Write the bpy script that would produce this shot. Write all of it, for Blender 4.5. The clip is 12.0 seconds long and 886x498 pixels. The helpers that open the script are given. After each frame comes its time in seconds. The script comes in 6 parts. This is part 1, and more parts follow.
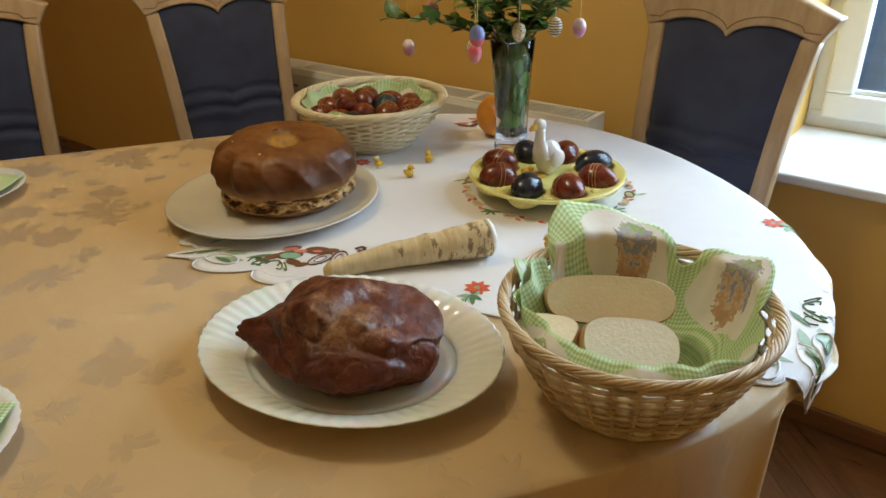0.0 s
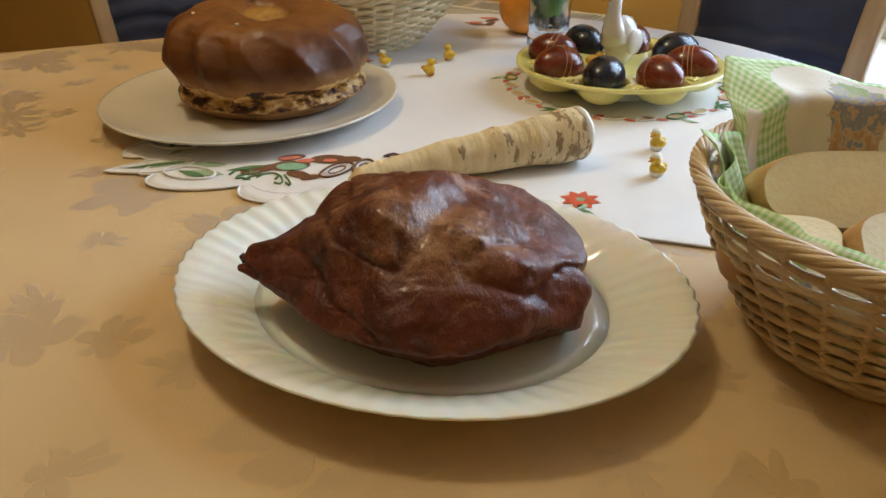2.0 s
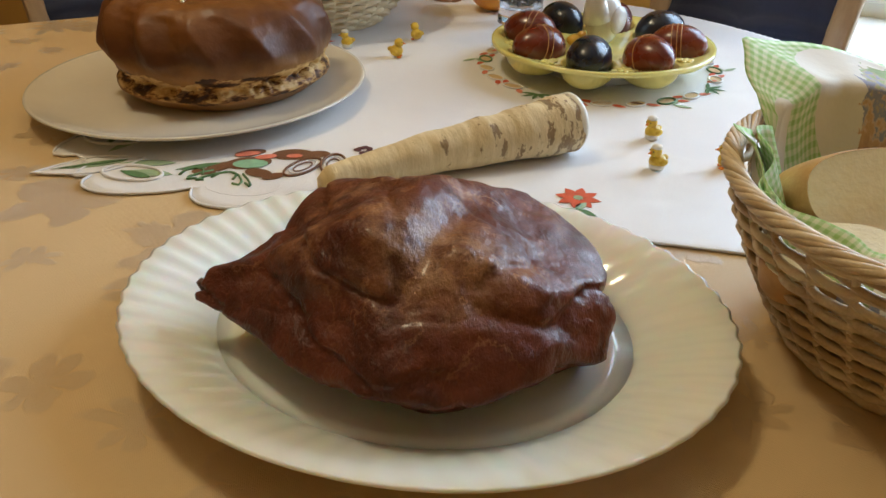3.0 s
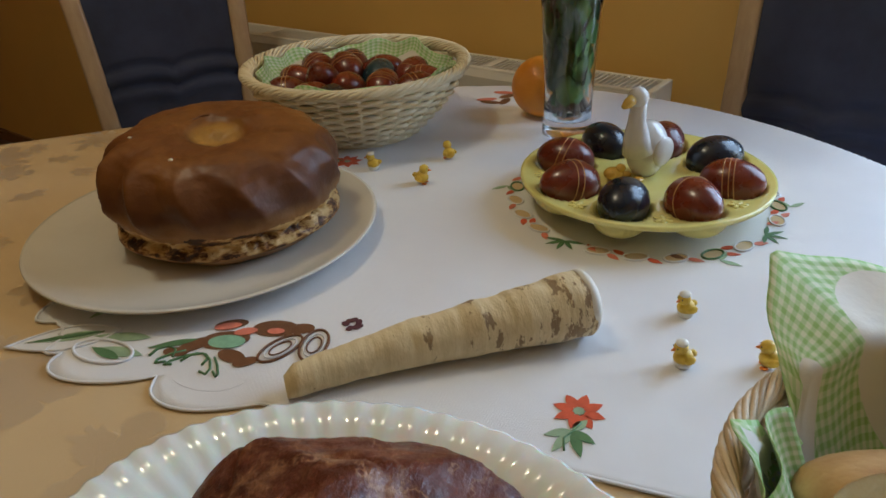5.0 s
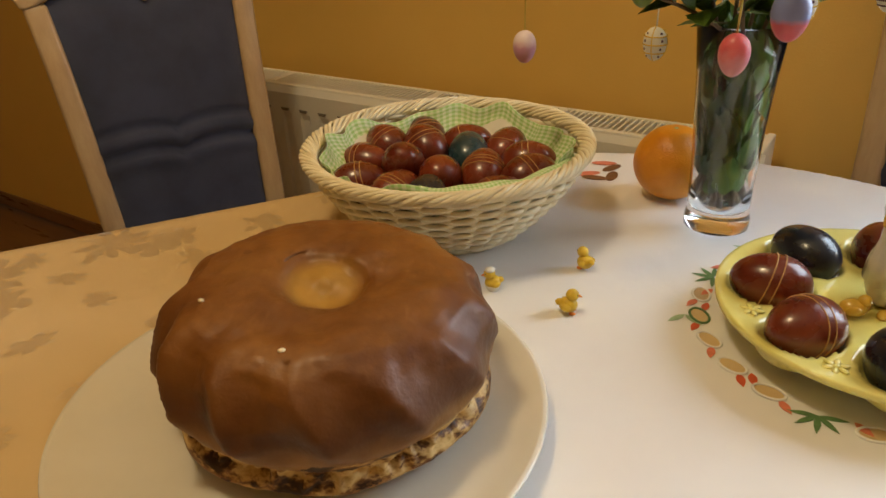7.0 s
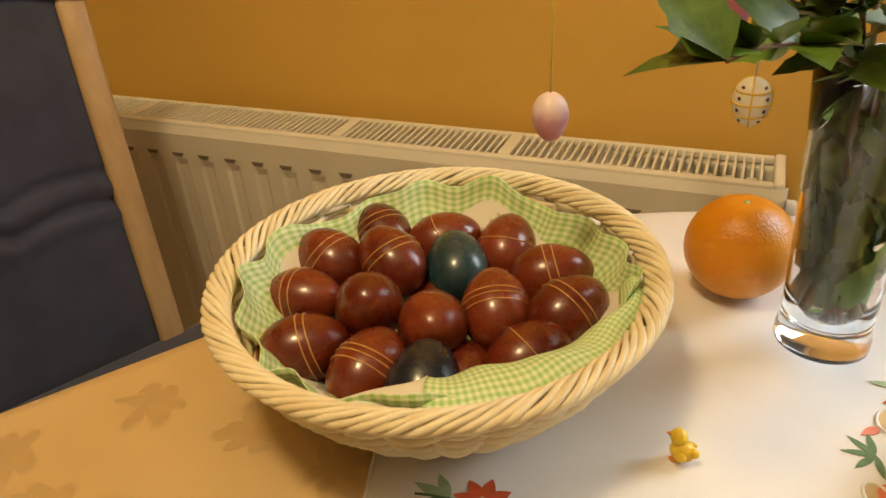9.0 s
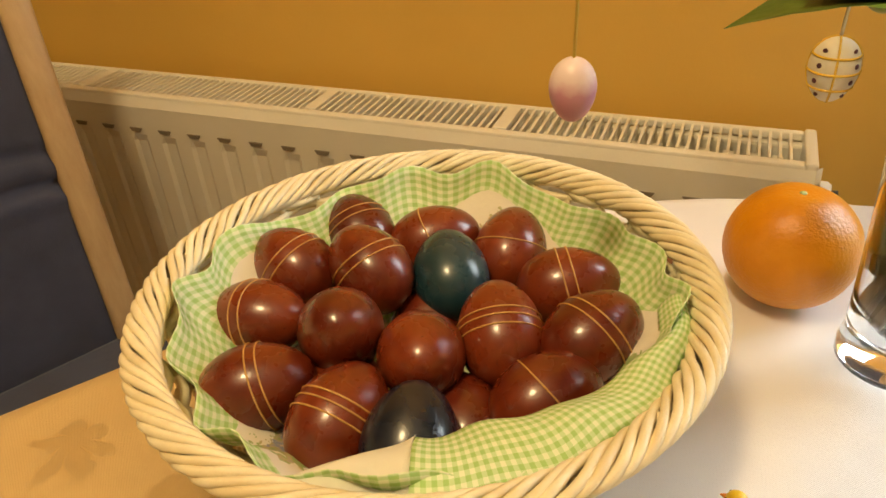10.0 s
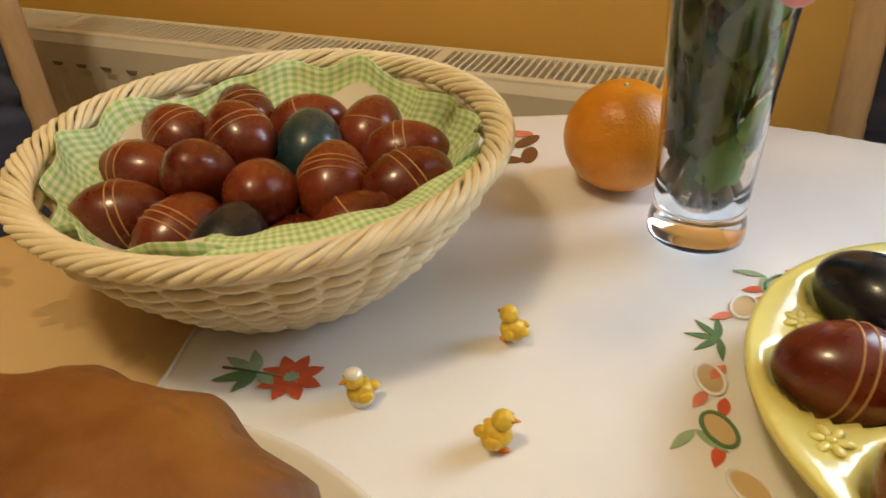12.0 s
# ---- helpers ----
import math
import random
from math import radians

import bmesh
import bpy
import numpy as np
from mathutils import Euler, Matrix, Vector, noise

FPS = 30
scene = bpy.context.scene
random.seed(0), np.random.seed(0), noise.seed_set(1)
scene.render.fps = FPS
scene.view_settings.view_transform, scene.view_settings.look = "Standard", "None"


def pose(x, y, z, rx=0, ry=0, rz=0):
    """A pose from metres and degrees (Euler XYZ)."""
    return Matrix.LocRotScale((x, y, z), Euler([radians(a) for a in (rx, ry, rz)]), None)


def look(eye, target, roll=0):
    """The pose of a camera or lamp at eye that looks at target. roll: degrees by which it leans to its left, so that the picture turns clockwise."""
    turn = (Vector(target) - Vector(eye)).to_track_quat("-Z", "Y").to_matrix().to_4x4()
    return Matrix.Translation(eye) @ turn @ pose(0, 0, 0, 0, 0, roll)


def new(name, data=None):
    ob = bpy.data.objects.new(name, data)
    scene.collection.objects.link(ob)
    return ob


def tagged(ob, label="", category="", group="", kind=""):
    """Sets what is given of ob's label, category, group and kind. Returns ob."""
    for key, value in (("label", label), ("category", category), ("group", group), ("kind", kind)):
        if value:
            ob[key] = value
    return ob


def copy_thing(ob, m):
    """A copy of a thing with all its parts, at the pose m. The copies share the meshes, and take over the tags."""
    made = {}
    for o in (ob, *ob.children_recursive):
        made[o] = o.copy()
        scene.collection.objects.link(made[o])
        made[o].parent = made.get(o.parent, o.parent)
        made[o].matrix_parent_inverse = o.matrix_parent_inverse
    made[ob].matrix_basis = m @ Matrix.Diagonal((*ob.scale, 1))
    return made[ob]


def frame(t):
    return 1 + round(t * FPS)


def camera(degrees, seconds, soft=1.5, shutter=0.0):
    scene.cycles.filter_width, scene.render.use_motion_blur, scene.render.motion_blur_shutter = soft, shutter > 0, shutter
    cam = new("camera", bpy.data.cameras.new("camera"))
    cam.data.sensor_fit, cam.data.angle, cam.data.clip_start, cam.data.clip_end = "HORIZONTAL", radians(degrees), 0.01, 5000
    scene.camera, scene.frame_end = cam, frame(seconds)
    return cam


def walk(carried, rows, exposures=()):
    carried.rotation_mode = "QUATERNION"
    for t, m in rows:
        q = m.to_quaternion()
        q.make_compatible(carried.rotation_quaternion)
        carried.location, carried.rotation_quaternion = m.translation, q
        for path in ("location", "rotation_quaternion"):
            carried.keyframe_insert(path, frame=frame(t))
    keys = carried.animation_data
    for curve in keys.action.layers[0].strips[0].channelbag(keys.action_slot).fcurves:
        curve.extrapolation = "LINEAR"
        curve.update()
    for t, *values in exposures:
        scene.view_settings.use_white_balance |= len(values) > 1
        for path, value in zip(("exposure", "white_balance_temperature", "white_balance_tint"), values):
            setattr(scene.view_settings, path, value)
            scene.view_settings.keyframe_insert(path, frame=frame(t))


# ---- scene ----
import itertools

cam = camera(62.8, 12.0, soft=1.5, shutter=0.2)
PATH = [
    (0, (0.461, -0.764, 1.236), (-0.659, 0.619, 0.324), -1.7),
    (0.5, (0.441, -0.761, 1.2), (-0.71, 0.588, 0.275), -3.3),
    (1, (0.35, -0.727, 1.146), (-0.811, 0.61, 0.217), -4.3),
    (1.5, (0.26, -0.681, 1.086), (-0.798, 0.725, 0.135), -2.4),
    (2, (0.193, -0.654, 1.039), (-0.76, 0.798, 0.048), -0.5),
    (2.5, (0.144, -0.633, 1.025), (-0.698, 0.865, 0.001), 0.8),
    (2.7, (0.132, -0.623, 1.023), (-0.69, 0.879, -0.012), 0.7),
    (4.3, (0.151, -0.503, 1.079), (-0.872, 0.88, 0.058), -3.1),
    (4.5, (0.155, -0.486, 1.093), (-0.907, 0.876, 0.084), -3.5),
    (5, (0.138, -0.449, 1.096), (-0.936, 0.935, 0.132), -2.7),
    (5.5, (0.075, -0.418, 1.099), (-0.964, 1.009, 0.16), -1.9),
    (6, (-0.006, -0.398, 1.106), (-1.045, 1.036, 0.175), -2.1),
    (6.5, (-0.079, -0.37, 1.108), (-1.11, 1.074, 0.185), -2.5),
    (7, (-0.144, -0.346, 1.107), (-1.147, 1.112, 0.175), -3.0),
    (7.5, (-0.209, -0.296, 1.119), (-1.15, 1.197, 0.179), -4.1),
    (7.7, (-0.231, -0.276, 1.133), (-1.166, 1.234, 0.213), -4.8),
    (9.3, (-0.395, -0.076, 1.096), (-1.082, 1.486, 0.053), -3.7),
    (9.5, (-0.404, -0.055, 1.085), (-1.087, 1.502, 0.031), -3.6),
    (10, (-0.417, -0.019, 1.075), (-1.087, 1.517, -0.017), -3.9),
    (10.5, (-0.423, -0.011, 1.07), (-1.1, 1.502, -0.049), -5.0),
    (11, (-0.402, -0.027, 1.058), (-1.108, 1.472, -0.063), -5.1),
    (11.5, (-0.348, -0.055, 1.048), (-1.061, 1.443, -0.069), -4.1),
    (12, (-0.276, -0.072, 1.036), (-0.984, 1.437, -0.071), -3.2),
]
# the clip's camera adapts to the light: stops, white balance
EXPOSURE = [(0, -0.38, 5600, 4), (1.5, -0.35, 5700, 7), (2.7, -0.32, 5700, 8), (4.3, -0.85, 5400, 8), (5.5, -0.95, 5250, 8), (6.5, -0.5, 6100, 9), (7.5, -0.1, 7000, 10),
            (9.3, 0.30, 7400, 10), (10.5, 0.45, 7500, 10), (11.2, 0.38, 7000, 10), (12, 0.0, 6500, 10)]
walk(cam, [(t, look(eye, target, roll)) for t, eye, target, roll in PATH], EXPOSURE)

# ---- light: cool daylight through the window, warm ceiling lamp over the table ----
world = bpy.data.worlds.new("sky")
scene.world = world
world.use_nodes = True
_n, _l = world.node_tree.nodes, world.node_tree.links
_sky = _n.new("ShaderNodeTexSky")
_sky.sky_type, _sky.sun_disc = "NISHITA", False
_sky.sun_elevation, _sky.sun_rotation = radians(38), radians(150)
_l.new(_sky.outputs[0], _n["Background"].inputs[0])
_n["Background"].inputs[1].default_value = 0.22


def area_lamp(name, m, sx, sy, power, colour):
    data = bpy.data.lights.new(name, "AREA")
    data.shape, data.size, data.size_y = "RECTANGLE", sx, sy
    data.energy, data.color = power, colour
    ob = new(name, data)
    ob.matrix_world = m
    return ob


# the sky's light, given by an area lamp in the window's opening
area_lamp("window_daylight", look((0.66, 1.215, 1.38), (0.3, 0.0, 0.75)), 1.05, 1.3, 44, (0.72, 0.86, 1.0))
LAMP = (-0.68, -0.22, 2.18)
_bulb = bpy.data.lights.new("ceiling_bulb", "POINT")
_bulb.energy, _bulb.color, _bulb.shadow_soft_size = 30, (1.0, 0.79, 0.47), 0.11
new("ceiling_bulb", _bulb).location = LAMP

# ---- helpers of this place ----
TOP = 0.75
U, N = Vector((0.576, 0.817, 0)).normalized(), Vector((0.817, -0.576, 0)).normalized()
TABLE_TURN = math.degrees(math.atan2(U.y, U.x))


def mesh(name, verts, faces, smooth=True):
    me = bpy.data.meshes.new(name)
    me.from_pydata([tuple(v) for v in verts], [], [tuple(f) for f in faces])
    if smooth:
        me.polygons.foreach_set("use_smooth", [True] * len(me.polygons))
    me.update()
    return me


def part(name, shape, material, parent=None, label="", m=None, smooth=True):
    """One mesh object under a thing or a part. shape: (verts, faces), a mesh or a bmesh."""
    if isinstance(shape, tuple):
        me = mesh(name, shape[0], shape[1], smooth)
    elif isinstance(shape, bmesh.types.BMesh):
        me = bpy.data.meshes.new(name)
        shape.to_mesh(me)
        shape.free()
        me.polygons.foreach_set("use_smooth", [smooth] * len(me.polygons))
    else:
        me = shape
    if material is not None and not me.materials:
        me.materials.append(material)
    ob = new(name, me)
    if parent is not None:
        ob.parent = parent
    if m is not None:
        ob.matrix_basis = m
    if label:
        ob["label"] = label
    return ob


def thing(name, label, category, m=None, group="", kind=""):
    ob = new(name)
    ob.empty_display_size = 0.05
    if m is not None:
        ob.matrix_basis = m
    return tagged(ob, label, category, group, kind)


def box(x0, y0, z0, x1, y1, z1, bevel=0.0, seg=2):
    bm = bmesh.new()
    bmesh.ops.create_cube(bm, size=1)
    for v in bm.verts:
        v.co = Vector((x0 if v.co.x < 0 else x1, y0 if v.co.y < 0 else y1, z0 if v.co.z < 0 else z1))
    if bevel:
        bmesh.ops.bevel(bm, geom=bm.edges[:], offset=bevel, segments=seg, profile=0.5, affect="EDGES")
    return bm


def cuboid(x0, y0, z0, x1, y1, z1):
    v = [(x, y, z) for z in (z0, z1) for x, y in ((x0, y0), (x1, y0), (x1, y1), (x0, y1))]
    return v, [(3, 2, 1, 0), (4, 5, 6, 7), (0, 1, 5, 4), (1, 2, 6, 5), (2, 3, 7, 6), (3, 0, 4, 7)]


def revolve(profile, n=48, change=None, closed=False):
    """Verts and faces of a turned shape. profile: (r, z) from the bottom's axis out; change(a, r, z, k) -> (x, y, z)."""
    verts, faces = [], []
    for k, (r, z) in enumerate(profile):
        for i in range(n):
            a = 2 * math.pi * i / n
            verts.append(change(a, r, z, k) if change else (r * math.cos(a), r * math.sin(a), z))
    rows = len(profile)
    for k in range(rows if closed else rows - 1):
        for i in range(n):
            j, k2 = (i + 1) % n, (k + 1) % rows
            faces.append((k * n + i, k * n + j, k2 * n + j, k2 * n + i))
    if not closed:
        if profile[0][0] > 1e-6:
            faces.append(tuple(range(n))[::-1])
        if profile[-1][0] > 1e-6:
            faces.append(tuple((rows - 1) * n + i for i in range(n)))
    return verts, faces


def tube(path, radius, sides=6, closed=False, flat=1.0):
    """A tube along a path; radius: a number or one per point."""
    pts = [Vector(p) for p in path]
    n = len(pts)
    rad = [radius] * n if isinstance(radius, (int, float)) else radius
    verts, faces = [], []
    ref = Vector((0, 0, 1))
    for i in range(n):
        a = pts[i - 1] if (i or closed) else pts[i]
        b = pts[(i + 1) % n] if (i < n - 1 or closed) else pts[i]
        d = (b - a).normalized() if (b - a).length > 1e-9 else Vector((0, 0, 1))
        s = d.cross(ref)
        if s.length < 0.05:
            s = d.cross(Vector((1, 0, 0)))
        s.normalize()
        u = s.cross(d)
        for k in range(sides):
            w = 2 * math.pi * k / sides
            verts.append(pts[i] + s * (math.cos(w) * rad[i] * flat) + u * (math.sin(w) * rad[i]))
    for i in range(n if closed else n - 1):
        j = (i + 1) % n
        for k in range(sides):
            l = (k + 1) % sides
            faces.append((i * sides + k, i * sides + l, j * sides + l, j * sides + k))
    if not closed:
        faces.append(tuple(range(sides))[::-1])
        faces.append(tuple((n - 1) * sides + k for k in range(sides)))
    return verts, faces


def merge(*shapes):
    verts, faces = [], []
    for v, f in shapes:
        o = len(verts)
        verts += list(v)
        faces += [tuple(o + i for i in g) for g in f]
    return verts, faces


def moved(shape, m):
    return [m @ Vector(v) for v in shape[0]], shape[1]


def ball(rx, ry, rz, n=20, rows=12, at=(0, 0, 0)):
    prof = [(max(1e-7, math.sin(math.pi * k / rows)), -math.cos(math.pi * k / rows)) for k in range(rows + 1)]
    v, f = revolve(prof, n)
    return [(x * rx + at[0], y * ry + at[1], z * rz + at[2]) for x, y, z in v], f


def prism(outline, thick):
    """A plate in the xy plane with that outline, from z 0 to thick."""
    n = len(outline)
    verts = [(x, y, 0) for x, y in outline] + [(x, y, thick) for x, y in outline]
    faces = [tuple(range(n))[::-1], tuple(range(n, 2 * n))] + [(i, (i + 1) % n, n + (i + 1) % n, n + i) for i in range(n)]
    return verts, faces


def smoothstep(a, b, x):
    t = min(1, max(0, (x - a) / (b - a)))
    return t * t * (3 - 2 * t)


# ---- materials ----
class Nodes:
    """Short-hand for a node tree."""

    def __init__(self, name):
        self.mat = bpy.data.materials.new(name)
        self.mat.use_nodes = True
        self.t = self.mat.node_tree
        self.bsdf = self.t.nodes["Principled BSDF"]

    def add(self, kind, **sets):
        n = self.t.nodes.new(kind)
        for k, v in sets.items():
            if k == "operation":
                n.operation = v
            elif k == "feature":
                n.feature = v
            elif k == "dims":
                n.noise_dimensions = v
            elif k == "vdims":
                n.voronoi_dimensions = v
            elif k == "bands":
                n.bands_direction = v
        return n

    def put(self, socket, value):
        if isinstance(value, bpy.types.NodeSocket):
            self.t.links.new(value, socket)
        else:
            socket.default_value = value

    def math(self, op, a, b=0.0, c=0.0):
        n = self.add("ShaderNodeMath", operation=op)
        for s, v in zip(n.inputs, (a, b, c)):
            self.put(s, v)
        return n.outputs[0]

    def vmath(self, op, a, b=(0, 0, 0)):
        n = self.add("ShaderNodeVectorMath", operation=op)
        self.put(n.inputs[0], a)
        self.put(n.inputs[1], b)
        return n.outputs[1] if op in ("LENGTH", "DISTANCE", "DOT_PRODUCT") else n.outputs[0]

    def coords(self, what="Object"):
        return self.add("ShaderNodeTexCoord").outputs[what]

    def noise(self, scale, detail=3.0, rough=0.55, vector=None):
        n = self.add("ShaderNodeTexNoise")
        self.put(n.inputs["Vector"], vector if vector is not None else self.coords())
        n.inputs["Scale"].default_value, n.inputs["Detail"].default_value, n.inputs["Roughness"].default_value = scale, detail, rough
        return n.outputs[0]

    def ramp(self, fac, *stops):
        n = self.add("ShaderNodeValToRGB")
        e = n.color_ramp.elements
        while len(e) < len(stops):
            e.new(0.5)
        for el, (p, c) in zip(e, stops):
            el.position, el.color = p, (*c, 1) if not isinstance(c, (int, float)) else (c, c, c, 1)
        self.put(n.inputs[0], fac)
        return n.outputs[0]

    def mix(self, fac, a, b):
        n = self.add("ShaderNodeMix")
        n.data_type = "RGBA"
        self.put(n.inputs[0], fac)
        for s, v in ((n.inputs[6], a), (n.inputs[7], b)):
            self.put(s, (*v, 1) if isinstance(v, tuple) and len(v) == 3 else v)
        return n.outputs[2]

    def axes(self, v):
        n = self.add("ShaderNodeSeparateXYZ")
        self.put(n.inputs[0], v)
        return n.outputs

    def bump(self, height, strength, distance, normal=None):
        n = self.add("ShaderNodeBump")
        n.inputs["Strength"].default_value, n.inputs["Distance"].default_value = strength, distance
        self.put(n.inputs["Height"], height)
        if normal is not None:
            self.put(n.inputs["Normal"], normal)
        return n.outputs[0]

    def end(self, colour=None, rough=None, normal=None, **more):
        for key, v in (("Base Color", colour), ("Roughness", rough), ("Normal", normal)):
            if v is not None:
                self.put(self.bsdf.inputs[key], (*v, 1) if isinstance(v, tuple) and len(v) == 3 else v)
        for key, v in more.items():
            self.put(self.bsdf.inputs[key.replace("_", " ")], v)
        return self.mat


def surface(name, c1, c2, scale=8.0, rough=(0.4, 0.6), grain=0.0, grain_scale=300.0, fine=0.12, random=0.0, **more):
    """Two tones in large soft patches, finer mottling, a little relief, gloss that varies."""
    k = Nodes(name)
    big, small = k.noise(scale, 4), k.noise(scale * 9, 3)
    f = k.math("ADD", k.math("MULTIPLY", big, 1 - fine), k.math("MULTIPLY", small, fine))
    if random:
        info = k.add("ShaderNodeObjectInfo")
        f = k.math("ADD", f, k.math("MULTIPLY", k.math("SUBTRACT", info.outputs["Random"], 0.5), random))
    col = k.ramp(f, (0.32, c1), (0.68, c2))
    r = k.math("MULTIPLY_ADD", small, rough[1] - rough[0], rough[0])
    nor = k.bump(k.noise(grain_scale, 2), 0.5, grain) if grain else None
    return k.end(col, r, nor, **more)


def wall_paint():
    k = Nodes("ochre_wall_paint")
    f = k.noise(1.6, 5)
    col = k.ramp(f, (0.3, (0.73, 0.455, 0.105)), (0.7, (0.80, 0.52, 0.135)))
    return k.end(col, 0.62, k.bump(k.noise(240, 3), 0.35, 0.0012))


def damask():
    """Beige table linen, woven with flower heads that shine against the matt ground."""
    k = Nodes("beige_damask")
    p = k.coords()
    w = k.add("ShaderNodeTexNoise")
    w.inputs["Scale"].default_value, w.inputs["Detail"].default_value = 22, 3
    k.put(w.inputs["Vector"], p)
    wob = k.vmath("MULTIPLY", k.vmath("SUBTRACT", w.outputs[1], (0.5, 0.5, 0.5)), (0.045, 0.045, 0))
    q = k.vmath("ADD", k.vmath("MULTIPLY", p, (1, 1, 0)), wob)
    masks = []
    # scale of the scatter, petals, size, how pointed the petals are, shift
    for scale, petals, size, point, shift in ((6.6, 9.0, 0.33, 0.9, 0.0), (7.0, 5.0, 0.34, 0.4, 3.7), (11.5, 6.0, 0.30, 0.7, 7.9)):
        v = k.add("ShaderNodeTexVoronoi", vdims="2D")
        v.inputs["Scale"].default_value, v.inputs["Randomness"].default_value = scale, 0.60
        src = k.vmath("ADD", q, (shift, shift * 0.6, 0))
        k.put(v.inputs["Vector"], src)
        rel = k.vmath("SUBTRACT", k.vmath("MULTIPLY", src, (1, 1, 0)), v.outputs["Position"])
        x, y, _ = k.axes(rel)
        ang = k.math("ARCTAN2", y, x)
        cell = k.axes(v.outputs["Color"])
        lobes = k.math("COSINE", k.math("ADD", k.math("MULTIPLY", ang, petals / 2), k.math("MULTIPLY", cell[0], 6.0)))
        grow = k.math("MULTIPLY_ADD", cell[1], 0.5, 0.65)
        reach = k.math("MULTIPLY", k.math("MULTIPLY_ADD", k.math("POWER", k.math("ABSOLUTE", lobes), point), 0.66, 0.34), k.math("MULTIPLY", grow, size / scale))
        dist = k.vmath("LENGTH", rel)
        inside = k.math("MINIMUM", k.math("MAXIMUM", k.math("MULTIPLY", k.math("SUBTRACT", reach, dist), 230), 0), 1)
        # a paler ring and petal veins woven into each flower
        ring = k.math("MINIMUM", k.math("MULTIPLY", k.math("ABSOLUTE", k.math("SUBTRACT", dist, k.math("MULTIPLY", reach, 0.45))), 420), 1)
        inside = k.math("MULTIPLY", inside, k.math("MULTIPLY_ADD", ring, 0.30, 0.70))
        masks.append(k.math("MULTIPLY", inside, k.math("GREATER_THAN", cell[2], 0.25)))
    m = k.math("MAXIMUM", k.math("MAXIMUM", masks[0], masks[1]), masks[2])
    x, y, z = k.axes(p)
    weave = k.math("MULTIPLY", k.math("SINE", k.math("MULTIPLY", x, 5200)), k.math("SINE", k.math("MULTIPLY", y, 5200)))
    ground = k.ramp(k.noise(5, 4), (0.3, (0.62, 0.445, 0.222)), (0.7, (0.69, 0.505, 0.262)))
    col = k.mix(m, ground, (0.562, 0.392, 0.186))
    soft = k.noise(6, 3)
    nor = k.bump(soft, 0.35, 0.006, k.bump(m, 0.4, 0.0009, k.bump(weave, 0.35, 0.0004)))
    r = k.math("MULTIPLY_ADD", m, -0.30, 0.60)
    return k.end(col, r, nor, Sheen_Weight=k.math("MULTIPLY_ADD", m, 0.75, 0.10), Sheen_Roughness=0.4, Specular_IOR_Level=0.5, Coat_Weight=k.math("MULTIPLY", m, 0.9), Coat_Roughness=0.34)


def white_linen():
    k = Nodes("white_linen")
    x, y, z = k.axes(k.coords())
    weave = k.math("MULTIPLY", k.math("SINE", k.math("MULTIPLY", x, 4600)), k.math("SINE", k.math("MULTIPLY", y, 4600)))
    col = k.ramp(k.noise(7, 4), (0.3, (0.78, 0.76, 0.76)), (0.7, (0.84, 0.83, 0.83)))
    return k.end(col, 0.55, k.bump(k.noise(6, 3), 0.45, 0.012, k.bump(weave, 0.3, 0.0003)), Sheen_Weight=0.1)


def wood(name, c1, c2, along=(1, 1, 0.12), scale=40.0, rough=0.38, coat=0.15):
    k = Nodes(name)
    info = k.add("ShaderNodeObjectInfo")
    p = k.vmath("ADD", k.vmath("MULTIPLY", k.coords(), along), k.vmath("MULTIPLY", info.outputs["Location"], (3, 3, 3)))
    f = k.noise(scale, 5, 0.65, p)
    g = k.math("ADD", f, k.math("MULTIPLY", k.math("SUBTRACT", info.outputs["Random"], 0.5), 0.25))
    col = k.ramp(g, (0.3, c1), (0.7, c2))
    return k.end(col, k.math("MULTIPLY_ADD", f, 0.2, rough - 0.1), k.bump(f, 0.3, 0.0008), Coat_Weight=coat, Coat_Roughness=0.25)


def velvet():
    k = Nodes("blue_upholstery")
    p = k.coords()
    f = k.noise(11, 5, 0.6)
    col = k.ramp(f, (0.3, (0.022, 0.028, 0.062)), (0.7, (0.042, 0.052, 0.105)))
    return k.end(col, 0.85, k.bump(k.noise(700, 2), 0.5, 0.0008, k.bump(k.noise(14, 3), 0.3, 0.004)), Sheen_Weight=0.35, Sheen_Roughness=0.5)


